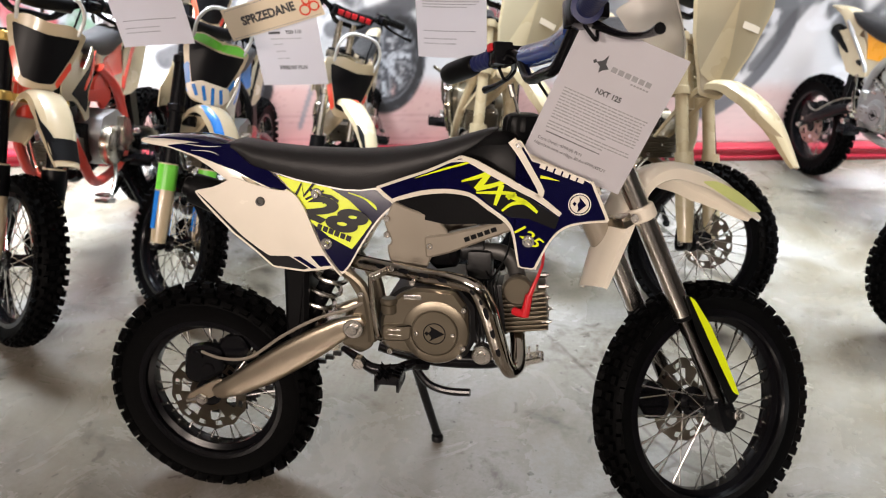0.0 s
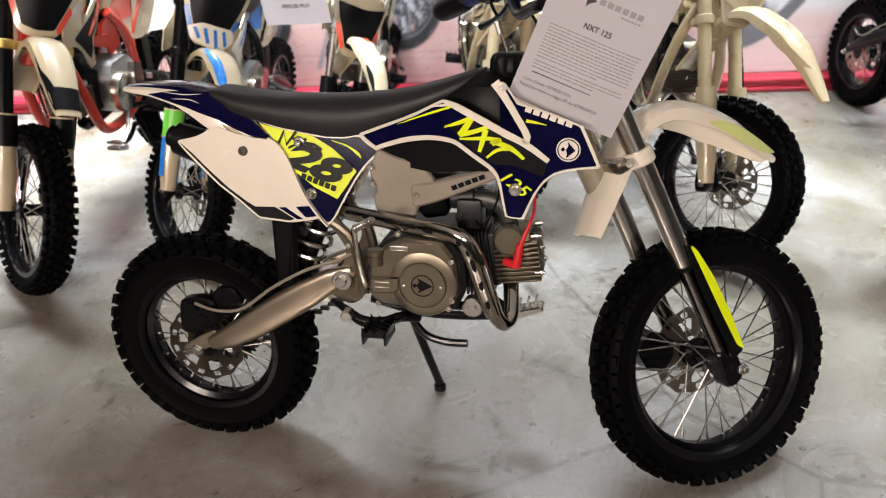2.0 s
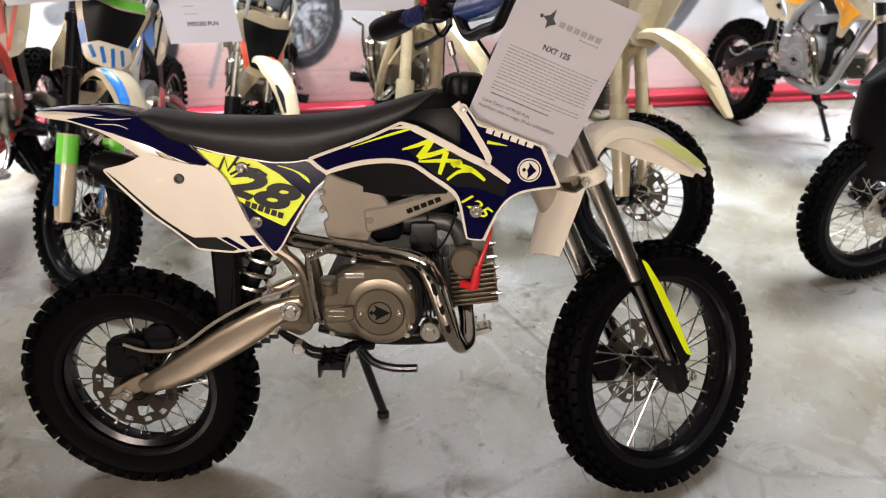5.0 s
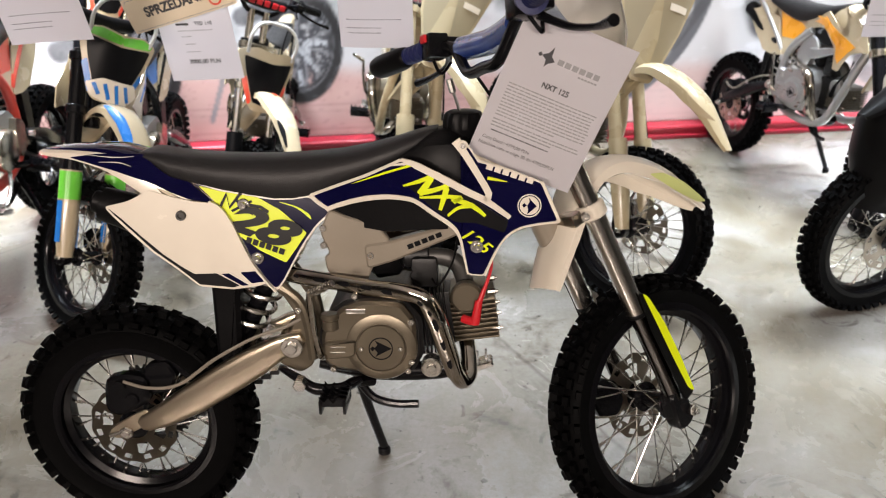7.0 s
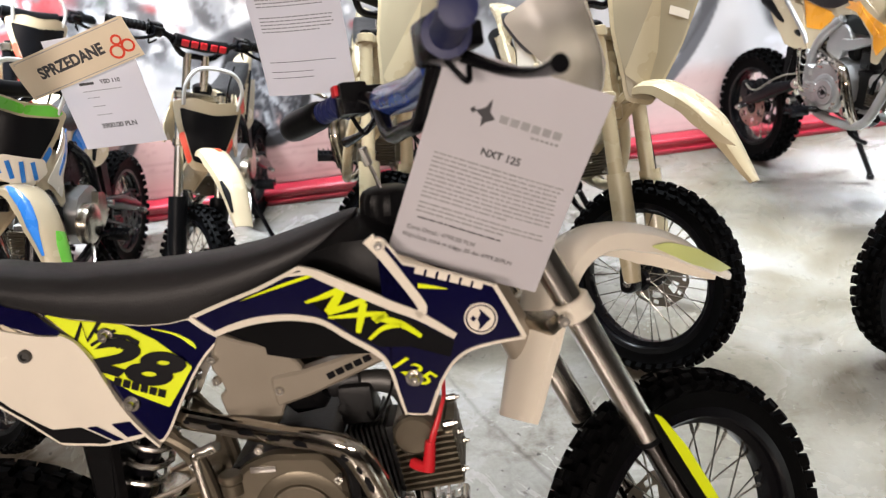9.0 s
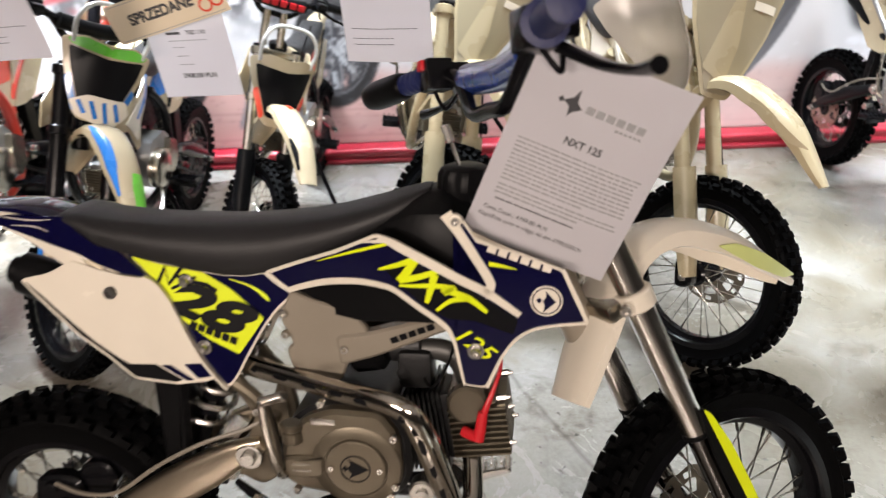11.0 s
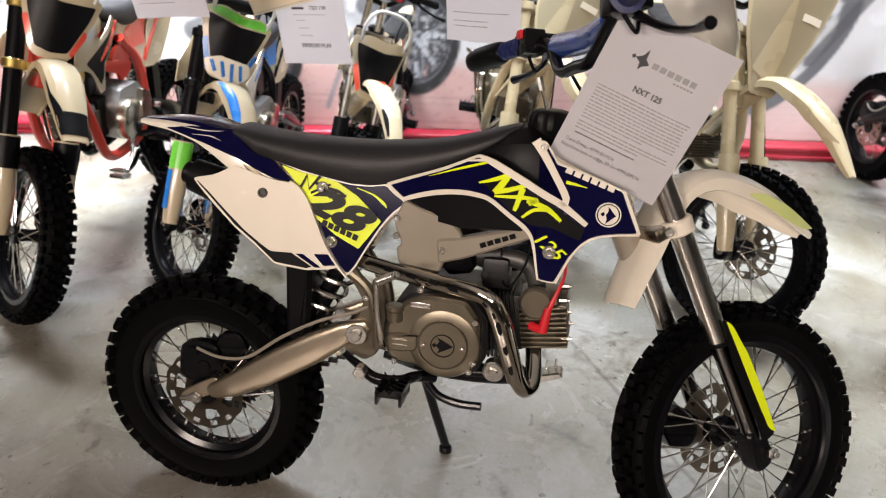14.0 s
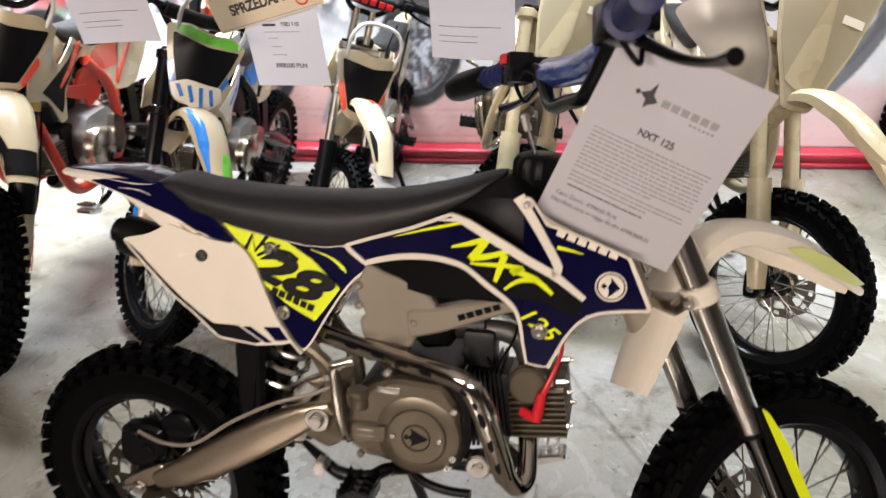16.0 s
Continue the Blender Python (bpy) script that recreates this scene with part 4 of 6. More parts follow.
        for i in range(5):
            me = shared(("cleat",), lambda: slab(bmesh.new(), [(0.386, 0.358), (0.386, 0.378), (0.395, 0.367), (0.404, 0.376), (0.412, 0.366), (0.42, 0.377), (0.434, 0.374), (0.434, 0.358)], -0.002, 0.002, 0, 0.0006), SATIN)
            part("cleat", me, SATIN, peg, "", pose(0, s * (0.124 + i * 0.018), 0))
    bm = bmesh.new()
    tube(bm, [(0.5, 0.1, 0.4), (0.57, 0.125, 0.34), (0.65, 0.135, 0.3)], 0.007, 8)
    slab(bm, [(0.64, 0.306), (0.705, 0.324), (0.712, 0.312), (0.648, 0.288)], 0.11, 0.155, 0.1, 0.003, 1)
    for k in range(3):
        box(bm, (0.655 + 0.018 * k, 0.108, 0.318 + 0.005 * k), (0.66 + 0.018 * k, 0.157, 0.326 + 0.005 * k), 0.001)
    part("gear_lever", bm, STEEL, root)
    bm = bmesh.new()
    foot = Vector(c.get("stand", (0.455, 0.215, 0.052)))
    tube(bm, [(0.41, 0.06, 0.36), tuple(Vector((0.41, 0.06, 0.36)).lerp(foot, 0.5)), tuple(foot + Vector((0, 0, 0.006)))], 0.0105, 10)
    rod(bm, tuple(foot - Vector((0.0, 0.0, 0.012))), tuple(foot + Vector((0.0, 0, 0.006))), 0.015, 12)
    tube(bm, [(0.425, 0.075, 0.29), (0.455, 0.07, 0.255), (0.5, 0.065, 0.243), (0.55, 0.06, 0.245)], 0.009, 10)
    part("side_stand", bm, SATIN, root, "black side stand, folded out")

    if hero:
        fit_running_gear(root)

    # seat
    bm = bmesh.new()
    secs = []
    for x, zt, zb, w in ((0.074, 0.804, 0.799, 0.04), (0.084, 0.807, 0.796, 0.047), (0.104, 0.806, 0.782, 0.051), (0.133, 0.801, 0.76, 0.054), (0.166, 0.797, 0.752, 0.056), (0.221, 0.793, 0.738, 0.058), (0.276, 0.792, 0.727, 0.058),
                         (0.319, 0.792, 0.72, 0.058), (0.354, 0.793, 0.72, 0.058), (0.384, 0.795, 0.725, 0.058), (0.437, 0.799, 0.744, 0.058), (0.489, 0.808, 0.761, 0.056), (0.54, 0.821, 0.782, 0.052), (0.58, 0.833, 0.803, 0.046), (0.606, 0.84, 0.828, 0.034), (0.618, 0.842, 0.838, 0.02)):
        h = zt - zb
        secs.append([(x, y * w, zb + k * h) for y, k in ((-0.86, 0), (-1.0, 0.25), (-1.0, 0.55), (-0.9, 0.82), (-0.6, 0.97), (0, 1.0), (0.6, 0.97), (0.9, 0.82), (1.0, 0.55), (1.0, 0.25), (0.86, 0))])
    loft(bm, secs)
    part("seat", bm, SEAT, root, "black vinyl seat", None, 50)
    # tank and cap
    bm = bmesh.new()
    secs = []
    for x, zt, zb, w in ((0.53, 0.8, 0.74, 0.05), (0.565, 0.818, 0.74, 0.062), (0.6, 0.836, 0.735, 0.074), (0.64, 0.842, 0.725, 0.08), (0.69, 0.815, 0.7, 0.082), (0.74, 0.765, 0.7, 0.072)):
        secs.append([(x, y * w, zb + k * (zt - zb)) for y, k in ((-0.9, 0), (-1.0, 0.45), (-0.85, 0.8), (-0.4, 0.98), (0.4, 0.98), (0.85, 0.8), (1.0, 0.45), (0.9, 0))])
    loft(bm, secs)
    part("fuel_tank", bm, BLACK if hero else pl, root)
    bm = bmesh.new()
    loft(bm, [[(0.66 + 0.08 * (z - 0.815) + q * math.cos(a), q * math.sin(a), z) for a, q in ((2 * math.pi * i / 48, r * (1.0 + (0.07 if i % 6 < 3 else -0.03) * fl)) for i in range(48))] for z, r, fl in ((0.82, 0.03, 0), (0.834, 0.0335, 0), (0.838, 0.034, 1), (0.858, 0.034, 1), (0.866, 0.031, 0.5), (0.869, 0.024, 0))])
    tank_cap = part("tank_cap", bm, BLACK, root)
    bm = bmesh.new()
    tube(bm, [(0.658, 0, 0.864), (0.65, 0, 0.89), (0.643, 0, 0.91)], 0.0028, 8)
    rod(bm, (0.646, 0, 0.9), (0.639, 0, 0.924), 0.0065, 8)
    part("vent_hose", bm, STEEL, tank_cap)
    # bodywork on both sides
    for s in (-1, 1):
        def side(f):
            return f if s < 0 else (lambda x, z: -f(x, z) - 0.004)
        part("side_panel", skin(PANEL, side(y_panel), 0.004), pl, root)
        part("side_number_plate", skin(PLATE, side(y_plate), 0.004), pl, root, c.get("plate_label", ""))
        part("radiator_shroud", skin(SHROUD, side(y_shroud), 0.004, 0.08), pl, root, c.get("shroud_label", ""))
    bm = fender([(-0.122, 0.806), (-0.05, 0.813), (0.03, 0.812), (0.1, 0.79), (0.18, 0.755)], [0.016, 0.034, 0.042, 0.046, 0.044], [0.006, 0.022, 0.048, 0.066, 0.05])
    part("rear_fender", bm, pl, root, c.get("fender_label", ""))
    if hero:
        bm = fender([(-0.112, 0.81), (-0.05, 0.8155), (0.03, 0.8145), (0.1, 0.7925)], [0.01, 0.029, 0.039, 0.043], [0.002, 0.007, 0.014, 0.02])
        part("tail_top_film", bm, NAVY, root, "glossy navy film on the tail")
        livery(root)
    else:
        for yf, yp in ((off(y_shroud, 0.0018), off(y_panel, 0.0018)), (lambda x, z: 0.0004 - y_shroud(x, z), lambda x, z: 0.0004 - y_panel(x, z))):
            part("shroud_graphic", skin([(0.45, 0.738), (0.55, 0.778), (0.66, 0.735), (0.76, 0.7), (0.73, 0.672), (0.69, 0.62), (0.672, 0.64), (0.66, 0.68), (0.6, 0.722), (0.54, 0.74)], yf, 0.0015, 0.04), c.get("shroud_film", c["accent"]), root)
            part("plate_graphic", skin([(0.2, 0.735), (0.24, 0.7), (0.262, 0.635), (0.34, 0.64), (0.395, 0.692), (0.36, 0.712), (0.27, 0.72)], yp, 0.0015), c.get("accent2", c["accent"]), root)
            part("shroud_stripe", strip([(0.47, 0.762), (0.57, 0.752), (0.68, 0.69)], [0.006, 0.024, 0.008], (lambda x, z: yf(x, z) - 0.002) if yf(0.5, 0.7) < 0 else (lambda x, z: yf(x, z) + 0.0012), 0.0015), c.get("stripe", c["accent"]), root)
    # lower dark side cover
    part("airbox_cover", skin([(0.424, 0.698), (0.444, 0.71), (0.481, 0.718), (0.533, 0.724), (0.575, 0.718), (0.6, 0.698), (0.64, 0.67), (0.586, 0.666), (0.523, 0.659), (0.487, 0.664), (0.447, 0.667)], lambda x, z: -0.04 - 0.04 * (x - 0.42) / 0.2, 0.03), BLACK, root)

    # front end, turned with the handlebar
    for s in (-1, 1):
        y = s * c.get("leg_y", 0.08)
        bm = bmesh.new()
        rod(bm, tuple(leg(0.235, y)), tuple(leg(0.645, y)), c.get("fork_r", 0.0205), 22, 0.003)
        tubep = part("fork_outer_tube", bm, fork_mt, root, c.get("fork_label", "brushed aluminium fork tube"), steer)
        bm = bmesh.new()
        rod(bm, tuple(leg(0.228, y)), tuple(leg(0.237, y)), 0.0212, 22, 0.002)
        part("fork_seal", bm, BLACK, tubep)
        bm = bmesh.new()
        rod(bm, tuple(leg(0.645, y)), tuple(leg(0.655, y)), 0.017, 16)
        part("fork_cap", bm, BLACK, tubep)
        bm = bmesh.new()
        rod(bm, tuple(leg(0.03, y)), tuple(leg(0.24, y)), 0.0172, 18)
        part("fork_stanchion", bm, DARKENEDCHROME if hero else STEEL, tubep)
        bm = bmesh.new()
        slab(bm, [(-0.028, -0.024), (-0.028, 0.0), (-0.02, 0.05), (0.014, 0.066), (0.022, 0.02), (0.02, -0.018), (0.0, -0.03)], -0.016, 0.016, 0.15, 0.005, 2)
        part("fork_foot", bm, SATIN, root, "", steer @ Matrix.Translation(leg(0.0, y)) @ Matrix.Rotation(-RAKE, 4, "Y"))
        bm = bmesh.new()
        rod(bm, tuple(leg(0, s * 0.094, lead)), tuple(leg(0, s * 0.104, lead)), 0.012, 6)
        rod(bm, tuple(leg(0, s * 0.102, lead)), tuple(leg(0, s * 0.112, lead)), 0.0065, 10)
        part("axle_nut", bm, STEEL, root, "", steer)
        gm = steer @ Matrix.Translation(leg(0.0, y)) @ Matrix.Rotation(-RAKE, 4, "Y")
        gp = [(0.004, 0.03), (0.03, 0.036), (0.033, 0.12), (0.0295, 0.2), (0.019, 0.268), (0.004, 0.28), (-0.004, 0.2), (0.0, 0.1)] if hero else [(-0.01, 0.0), (0.03, 0.0), (0.045, 0.12), (0.042, 0.24), (0.034, 0.285), (-0.022, 0.285), (-0.028, 0.16)]
        gf = (lambda x, z: -0.027) if s < 0 else (lambda x, z: 0.026)
        if hero:
            guard = part("fork_guard", skin(gp, gf, 0.004), BLACK, root, "", gm)
            part("guard_graphic", skin([(0.02, 0.05), (0.031, 0.036), (0.0325, 0.12), (0.029, 0.2), (0.018, 0.262), (0.009, 0.276), (0.0125, 0.2), (0.0155, 0.12)], (lambda x, z: gf(x, z) - 0.0016) if s < 0 else (lambda x, z: 0.031), 0.0012), NEON, guard, "neon yellow fork guard graphic")
        else:
            guard = part("fork_guard", shell(0.034, -105, 105, 0.0, 0.285, 0.003, 14, 0.25), c.get("guard", pl), root, "", gm)
            if "guard_accent" in c:
                part("guard_graphic", shell(0.0355, -96, 96, 0.19, 0.28, 0.0012), c["guard_accent"][0], guard)
                part("guard_graphic", shell(0.0355, -98, -62, 0.05, 0.184, 0.0012), c["guard_accent"][1], guard)
                part("guard_graphic", shell(0.0355, 55, 98, 0.03, 0.13, 0.0012), c["guard_accent"][1], guard)
        for t in (0.46, 0.63):
            bm = bmesh.new()
            rod(bm, tuple(leg(t - 0.014, y)), tuple(leg(t + 0.014, y)), c.get("fork_r", 0.0205) + 0.0065, 24, 0.003)
            part("fork_clamp", bm, WHITE if hero and t < 0.5 else c.get("clamp", ALU), root, "", steer)
    bm = bmesh.new()
    rod(bm, tuple(leg(0, -0.1, lead)), tuple(leg(0, 0.1, lead)), 0.0075, 12)
    part("front_axle", bm, STEEL, root, "", steer)
    for t in (0.46, 0.63):
        bm = bmesh.new()
        box(bm, (-0.05, -0.08, -0.012), (0.018, 0.08, 0.012), 0.005)
        part("triple_clamp", bm, c.get("clamp", ALU), root, "", steer @ Matrix.Translation(leg(t)) @ Matrix.Rotation(-RAKE, 4, "Y"))
    if hero:
        bolt(root, tuple(steer @ (leg(0.465, -0.1, -0.035))), 0.008)
    # brake caliper on the left leg, with its hose
    bm = bmesh.new()
    slab(bm, [(-0.1, 0.02), (-0.105, 0.07), (-0.06, 0.095), (-0.03, 0.07), (-0.03, 0.02), (-0.06, 0.0)], -0.022, 0.022, 0.15, 0.005, 2)
    part("brake_caliper", bm, SATIN, root, "", steer @ Matrix.Translation(leg(0.0, 0.065)) @ Matrix.Rotation(-RAKE, 4, "Y"))
    bm = bmesh.new()
    tube(bm, [tuple(leg(0.08, 0.08, -0.06)), tuple(leg(0.2, 0.115, 0.0)), tuple(leg(0.42, 0.115, 0.0)), tuple(leg(0.62, 0.09, 0.02)), tuple(leg(0.76, 0.12, 0.02))], 0.0032, 8)
    part("brake_hose", bm, BLACK, root, "", steer)
    # front fender
    top = f1 + AX * c.get("fender_up", 0.48)
    fl = c.get("fender_long", 1.0)
    drop = c.get("fender_drop", 0.0)
    run = [(top.x - 0.075, top.z - 0.165), (top.x - 0.035, top.z - 0.07), (top.x + 0.02, top.z + 0.03), (top.x + 0.085, top.z + 0.07), (top.x + 0.16, top.z + 0.07), (top.x + 0.25 * fl, top.z + 0.035 - 0.4 * drop), (top.x + 0.365 * fl, top.z - 0.04 - 0.2 * (fl - 1) - drop)]
    wide, deep = [q * c.get("fender_wide", 1.0) for q in (0.042, 0.052, 0.054, 0.055, 0.056, 0.052, c.get("fender_tip_w", 0.018))], [0.016, 0.024, 0.028, 0.036, 0.046, 0.042, 0.014]
    bm = fender(run, wide, deep)
    fend = part("front_fender", bm, c.get("fender", pl), root, c.get("ffender_label", ""), turn)
    for f_0, f_1, band, ink in c.get("films", ()):
        part("fender_film", fender_film(run, wide, deep, f_0, f_1, band), ink, fend)
    fz = lambda x: top.z + 0.07 - max(0.0, (x - top.x - 0.14)) ** 1.35 * 0.75
    if "films" not in c:
        part("fender_graphic", skin([(top.x + 0.165, fz(top.x + 0.165) - 0.034), (top.x + 0.2, fz(top.x + 0.2) - 0.022), (top.x + 0.26, fz(top.x + 0.26) - 0.016), (top.x + 0.35, fz(top.x + 0.35) - 0.012), (top.x + 0.31, fz(top.x + 0.31) - 0.034), (top.x + 0.24, fz(top.x + 0.24) - 0.045)], lambda x, z: -0.0575 * c.get("fender_wide", 1.0) + 0.9 * max(0.0, x - top.x - 0.22) ** 1.7, 0.0012), c.get("fender_accent", NEONPALE), fend)
    # front number plate
    pm = turn @ Matrix.Translation(f1 + AX * c.get("ps", 0.67) + FW * c.get("pf", 0.07)) @ Matrix.Rotation(radians(90 + c.get("pturn", 0)), 4, "Z") @ Matrix.Rotation(-radians(12), 4, "X") @ Matrix.Scale(c.get("pscale", 1.0), 4)
    shape = [(-0.06, -0.1), (-0.04, -0.12), (0.04, -0.12), (0.06, -0.1), (0.1, 0.02), (0.112, 0.075), (0.06, 0.095), (0.0, 0.085), (-0.06, 0.095), (-0.112, 0.075), (-0.1, 0.02)]
    if hero:
        shape = [(-0.062, -0.085), (-0.055, -0.108), (-0.036, -0.121), (0.0, -0.125), (0.036, -0.121), (0.055, -0.108), (0.062, -0.085), (0.1, 0.02), (0.112, 0.075), (0.06, 0.095), (0.0, 0.085), (-0.06, 0.095), (-0.112, 0.075), (-0.1, 0.02)]
    if "screen" in c:
        shape = [(-0.03, -0.15), (0.03, -0.15), (0.085, 0.0), (0.115, 0.13), (0.09, 0.22), (-0.09, 0.22), (-0.115, 0.13), (-0.085, 0.0)]
    pf = lambda x, z: -0.02 + (0.075 if hero else 0.045) * (abs(x) / 0.11) ** 2 + (0.5 * max(0.0, -0.07 - z) if hero else 0.0)
    fp = part("front_number_plate", skin(shape, pf, 0.003, 0.16, 2), MILKY if hero else pl, root, c.get("fplate_label", ""), pm)
    if "screen" in c:
        part("plate_field", skin([(-0.025, -0.14), (0.025, -0.14), (0.078, 0.0), (0.106, 0.13), (0.084, 0.21), (-0.084, 0.21), (-0.106, 0.13), (-0.078, 0.0)], off(pf, 0.0015), 0.0012), c["screen"], fp, "grey-beige windscreen field")
        part("plate_wedge", skin([(-0.045, -0.09), (0.0, 0.13), (0.02, -0.03), (0.01, -0.12)], off(pf, 0.003), 0.0012), pl, fp)
        part("word_bar", strip([(0.03, 0.06), (0.06, 0.06), (0.085, 0.06)], 0.018, off(pf, 0.003), 0.001, 1), WHITE, fp)
    elif "mask" in c:
        bm = bmesh.new()
        secs = [[(w * q, -0.05 - d + 0.09 * q * q, z) for q in (-1, -0.7, -0.3, 0, 0.3, 0.7, 1)] + [(w * q * 0.9, 0.03 + 0.05 * q * q, z) for q in (1, 0.5, 0, -0.5, -1)] for z, w, d in ((-0.26, 0.05, 0.0), (-0.2, 0.09, 0.02), (-0.1, 0.12, 0.05), (0.0, 0.13, 0.06), (0.06, 0.12, 0.04), (0.08, 0.1, 0.02))]
        loft(bm, secs)
        part("headlight_mask", bm, BLACK, fp, "large black moulded front mask")
        bm = bmesh.new()
        loft(bm, [[(w * q, -0.04 - d + 0.08 * q * q, z) for q in (-1, -0.6, 0, 0.6, 1)] + [(w * q * 0.9, 0.03, z) for q in (1, 0, -1)] for z, w, d in ((0.085, 0.1, 0.03), (0.12, 0.12, 0.03), (0.2, 0.12, 0.01), (0.27, 0.1, -0.01))])
        part("top_cowl", bm, WHITE, fp, "white cowl over the mask")
    elif hero:
        pass
    else:
        bm = bmesh.new()
        loop = [(-0.085, 0.01, 0.07), (-0.09, 0.0, 0.13), (-0.06, 0.0, 0.175), (0.0, 0.0, 0.185), (0.06, 0.0, 0.175), (0.09, 0.0, 0.13), (0.085, 0.01, 0.07)]
        tube(bm, loop, 0.006, 8)
        part("plate_loop", bm, LOOP, fp, "clear plastic loop over the plate")
        part("plate_field", skin([(-0.044, -0.092), (0.0, -0.1), (0.044, -0.092), (0.082, 0.01), (0.094, 0.06), (0.0, 0.05), (-0.094, 0.06), (-0.082, 0.01)], off(pf, 0.0015), 0.0012), c.get("field", INK), fp, "glossy black number field")
        if "patch" in c:
            part("number_patch", skin([(-0.05, -0.11), (0.045, -0.13), (0.085, -0.085), (0.07, -0.05), (-0.03, -0.05), (-0.07, -0.075)], off(pf, 0.004), 0.0012), WHITE, fp, "white and blue number patch")
            for a, b in (((-0.05, -0.07), (-0.03, -0.1)), ((-0.02, -0.065), (0.0, -0.108)), ((0.012, -0.062), (0.028, -0.115)), ((0.04, -0.06), (0.058, -0.105))):
                part("patch_stroke", strip([a, b], 0.011, off(pf, 0.0055), 0.001, 1), c["patch"], fp)
        if "corner" in c:
            part("plate_corner", skin([(0.0, 0.056), (0.09, 0.064), (0.1, 0.076), (0.06, 0.09), (0.0, 0.08)], off(pf, 0.0016), 0.0012), c["corner"], fp)
            part("plate_corner", skin([(-0.0, 0.056), (-0.09, 0.064), (-0.1, 0.076), (-0.06, 0.09), (-0.0, 0.08)], off(pf, 0.0016), 0.0012), c["corner"], fp)
        part("plate_edge", skin([(0.048, -0.09), (0.058, -0.104), (0.088, -0.03), (0.078, -0.012)], off(pf, 0.0016), 0.0012), c["accent"], fp)
        part("plate_edge", skin([(-0.048, -0.09), (-0.058, -0.104), (-0.09, -0.02), (-0.078, -0.006)], off(pf, 0.0016), 0.0012), c["accent"], fp)
    # handlebar
    hb = f1 + AX * (0.75 + c.get("bar_up", 0.0)) + FW * -0.045
    bar = [(hb.x - 0.054, 0.308, hb.z + 0.06), (hb.x - 0.014, 0.2, hb.z + 0.068), (hb.x + 0.004, 0.12, hb.z + 0.055), (hb.x, 0.06, hb.z), (hb.x, 0, hb.z - 0.004)]
    bar = bar + [(x, -y, z) for x, y, z in bar[-2::-1]]
    bm = bmesh.new()
    tube(bm, bar, 0.011, 12)
    hbar = part("handlebar", bm, SATIN, root, "black handlebar turned to the left" if hero else "", turn @ Matrix.Translation(hb) @ Matrix.Rotation(radians(c.get("bar_turn", 0)), 4, AX) @ Matrix.Rotation(radians(c.get("bar_roll", 0)), 4, FW) @ Matrix.Translation(-hb))
    bm = bmesh.new()
    tube(bm, [(hb.x + 0.004, -0.13, hb.z + 0.06), (hb.x + 0.022, 0, hb.z + 0.044), (hb.x + 0.004, 0.13, hb.z + 0.06)], 0.008, 10)
    part("crossbar", bm, SATIN, hbar)
    if "bar_up" in c and not hero:
        for y in (-0.035, 0.035):
            bm = bmesh.new()
            rod(bm, (hb.x + 0.045, y, hb.z - 0.12), (hb.x, y, hb.z + 0.004), 0.015, 14)
            part("bar_riser", bm, ALU, hbar)
    bm = bmesh.new()
    tube(bm, [(hb.x + 0.015, -0.1, hb.z + 0.05), (hb.x + 0.022, 0, hb.z + 0.044), (hb.x + 0.015, 0.1, hb.z + 0.05)], 0.023, 14)
    part("bar_pad", bm, c.get("pad", FILMBLUE), hbar, "blue bar pad wrapped in clear film" if hero else "")
    if "pad_marks" in c:
        for y in (-0.07, -0.035, 0.0, 0.04, 0.075):
            bm = bmesh.new()
            box(bm, (hb.x + 0.036, y - 0.013, hb.z + 0.036), (hb.x + 0.0465, y + 0.013, hb.z + 0.06), 0.003)
            part("pad_block", bm, c["pad_marks"], hbar)
    for s in (-1, 1):
        bm = bmesh.new()
        e = Vector((hb.x - 0.058, s * 0.318, hb.z + 0.058))
        g = Vector((hb.x - 0.014, s * 0.195, hb.z + 0.068))
        steps = [(-0.07, 0.02), (-0.06, 0.027), (-0.01, 0.027), (0.0, 0.018)]
        for k in range(9):
            steps += [(0.04 + k * 0.1, 0.0158), (0.065 + k * 0.1, 0.0178), (0.105 + k * 0.1, 0.0178), (0.13 + k * 0.1, 0.0158)]
        steps += [(0.99, 0.0185), (1.02, 0.0185), (1.03, 0.014)]
        steps.sort()
        tube(bm, [tuple(g.lerp(e, f)) for f, _ in steps], [r for _, r in steps], 16, 1)
        part("grip", bm, c.get("grip", GRIPBLUE), hbar, "ribbed blue rubber grip" if hero else "")
        if hero and s > 0:
            bm = bmesh.new()
            tube(bm, [tuple(g.lerp(e, f)) for f in (0.46, 0.49, 0.6, 0.85, 1.08, 1.22, 1.29)], [0.018, 0.021, 0.0235, 0.0245, 0.0245, 0.021, 0.01], 18, 2)
            part("grip_cover", bm, BLACK, hbar, "black foam cover on the grip end")
        bm = bmesh.new()
        w = g + Vector((0, -s * 0.03, 0))
        box(bm, (w.x - 0.02, w.y - 0.022, w.z - 0.026), (w.x + 0.022, w.y + 0.022, w.z + 0.022), 0.006)
        low = 0.024 if hero and s < 0 else 0.0
        tube(bm, [tuple(w + Vector((0.03, 0, -0.012 - low * 0.3))), tuple(w + Vector((0.05, s * 0.05, -0.028 - low * 0.8))), tuple(w + Vector((0.046, s * 0.12, -0.04 - low))), tuple(w + Vector((0.036, s * 0.175, -0.044 - low)))], [0.008, 0.006, 0.0055, 0.0092], 12)
        tube(bm, [tuple(w + Vector((0.0, s * 0.012, -0.02))), tuple(w + Vector((0.02, s * 0.02, -0.05))), tuple(w + Vector((0.035, s * 0.0, -0.03)))], 0.0035, 8)
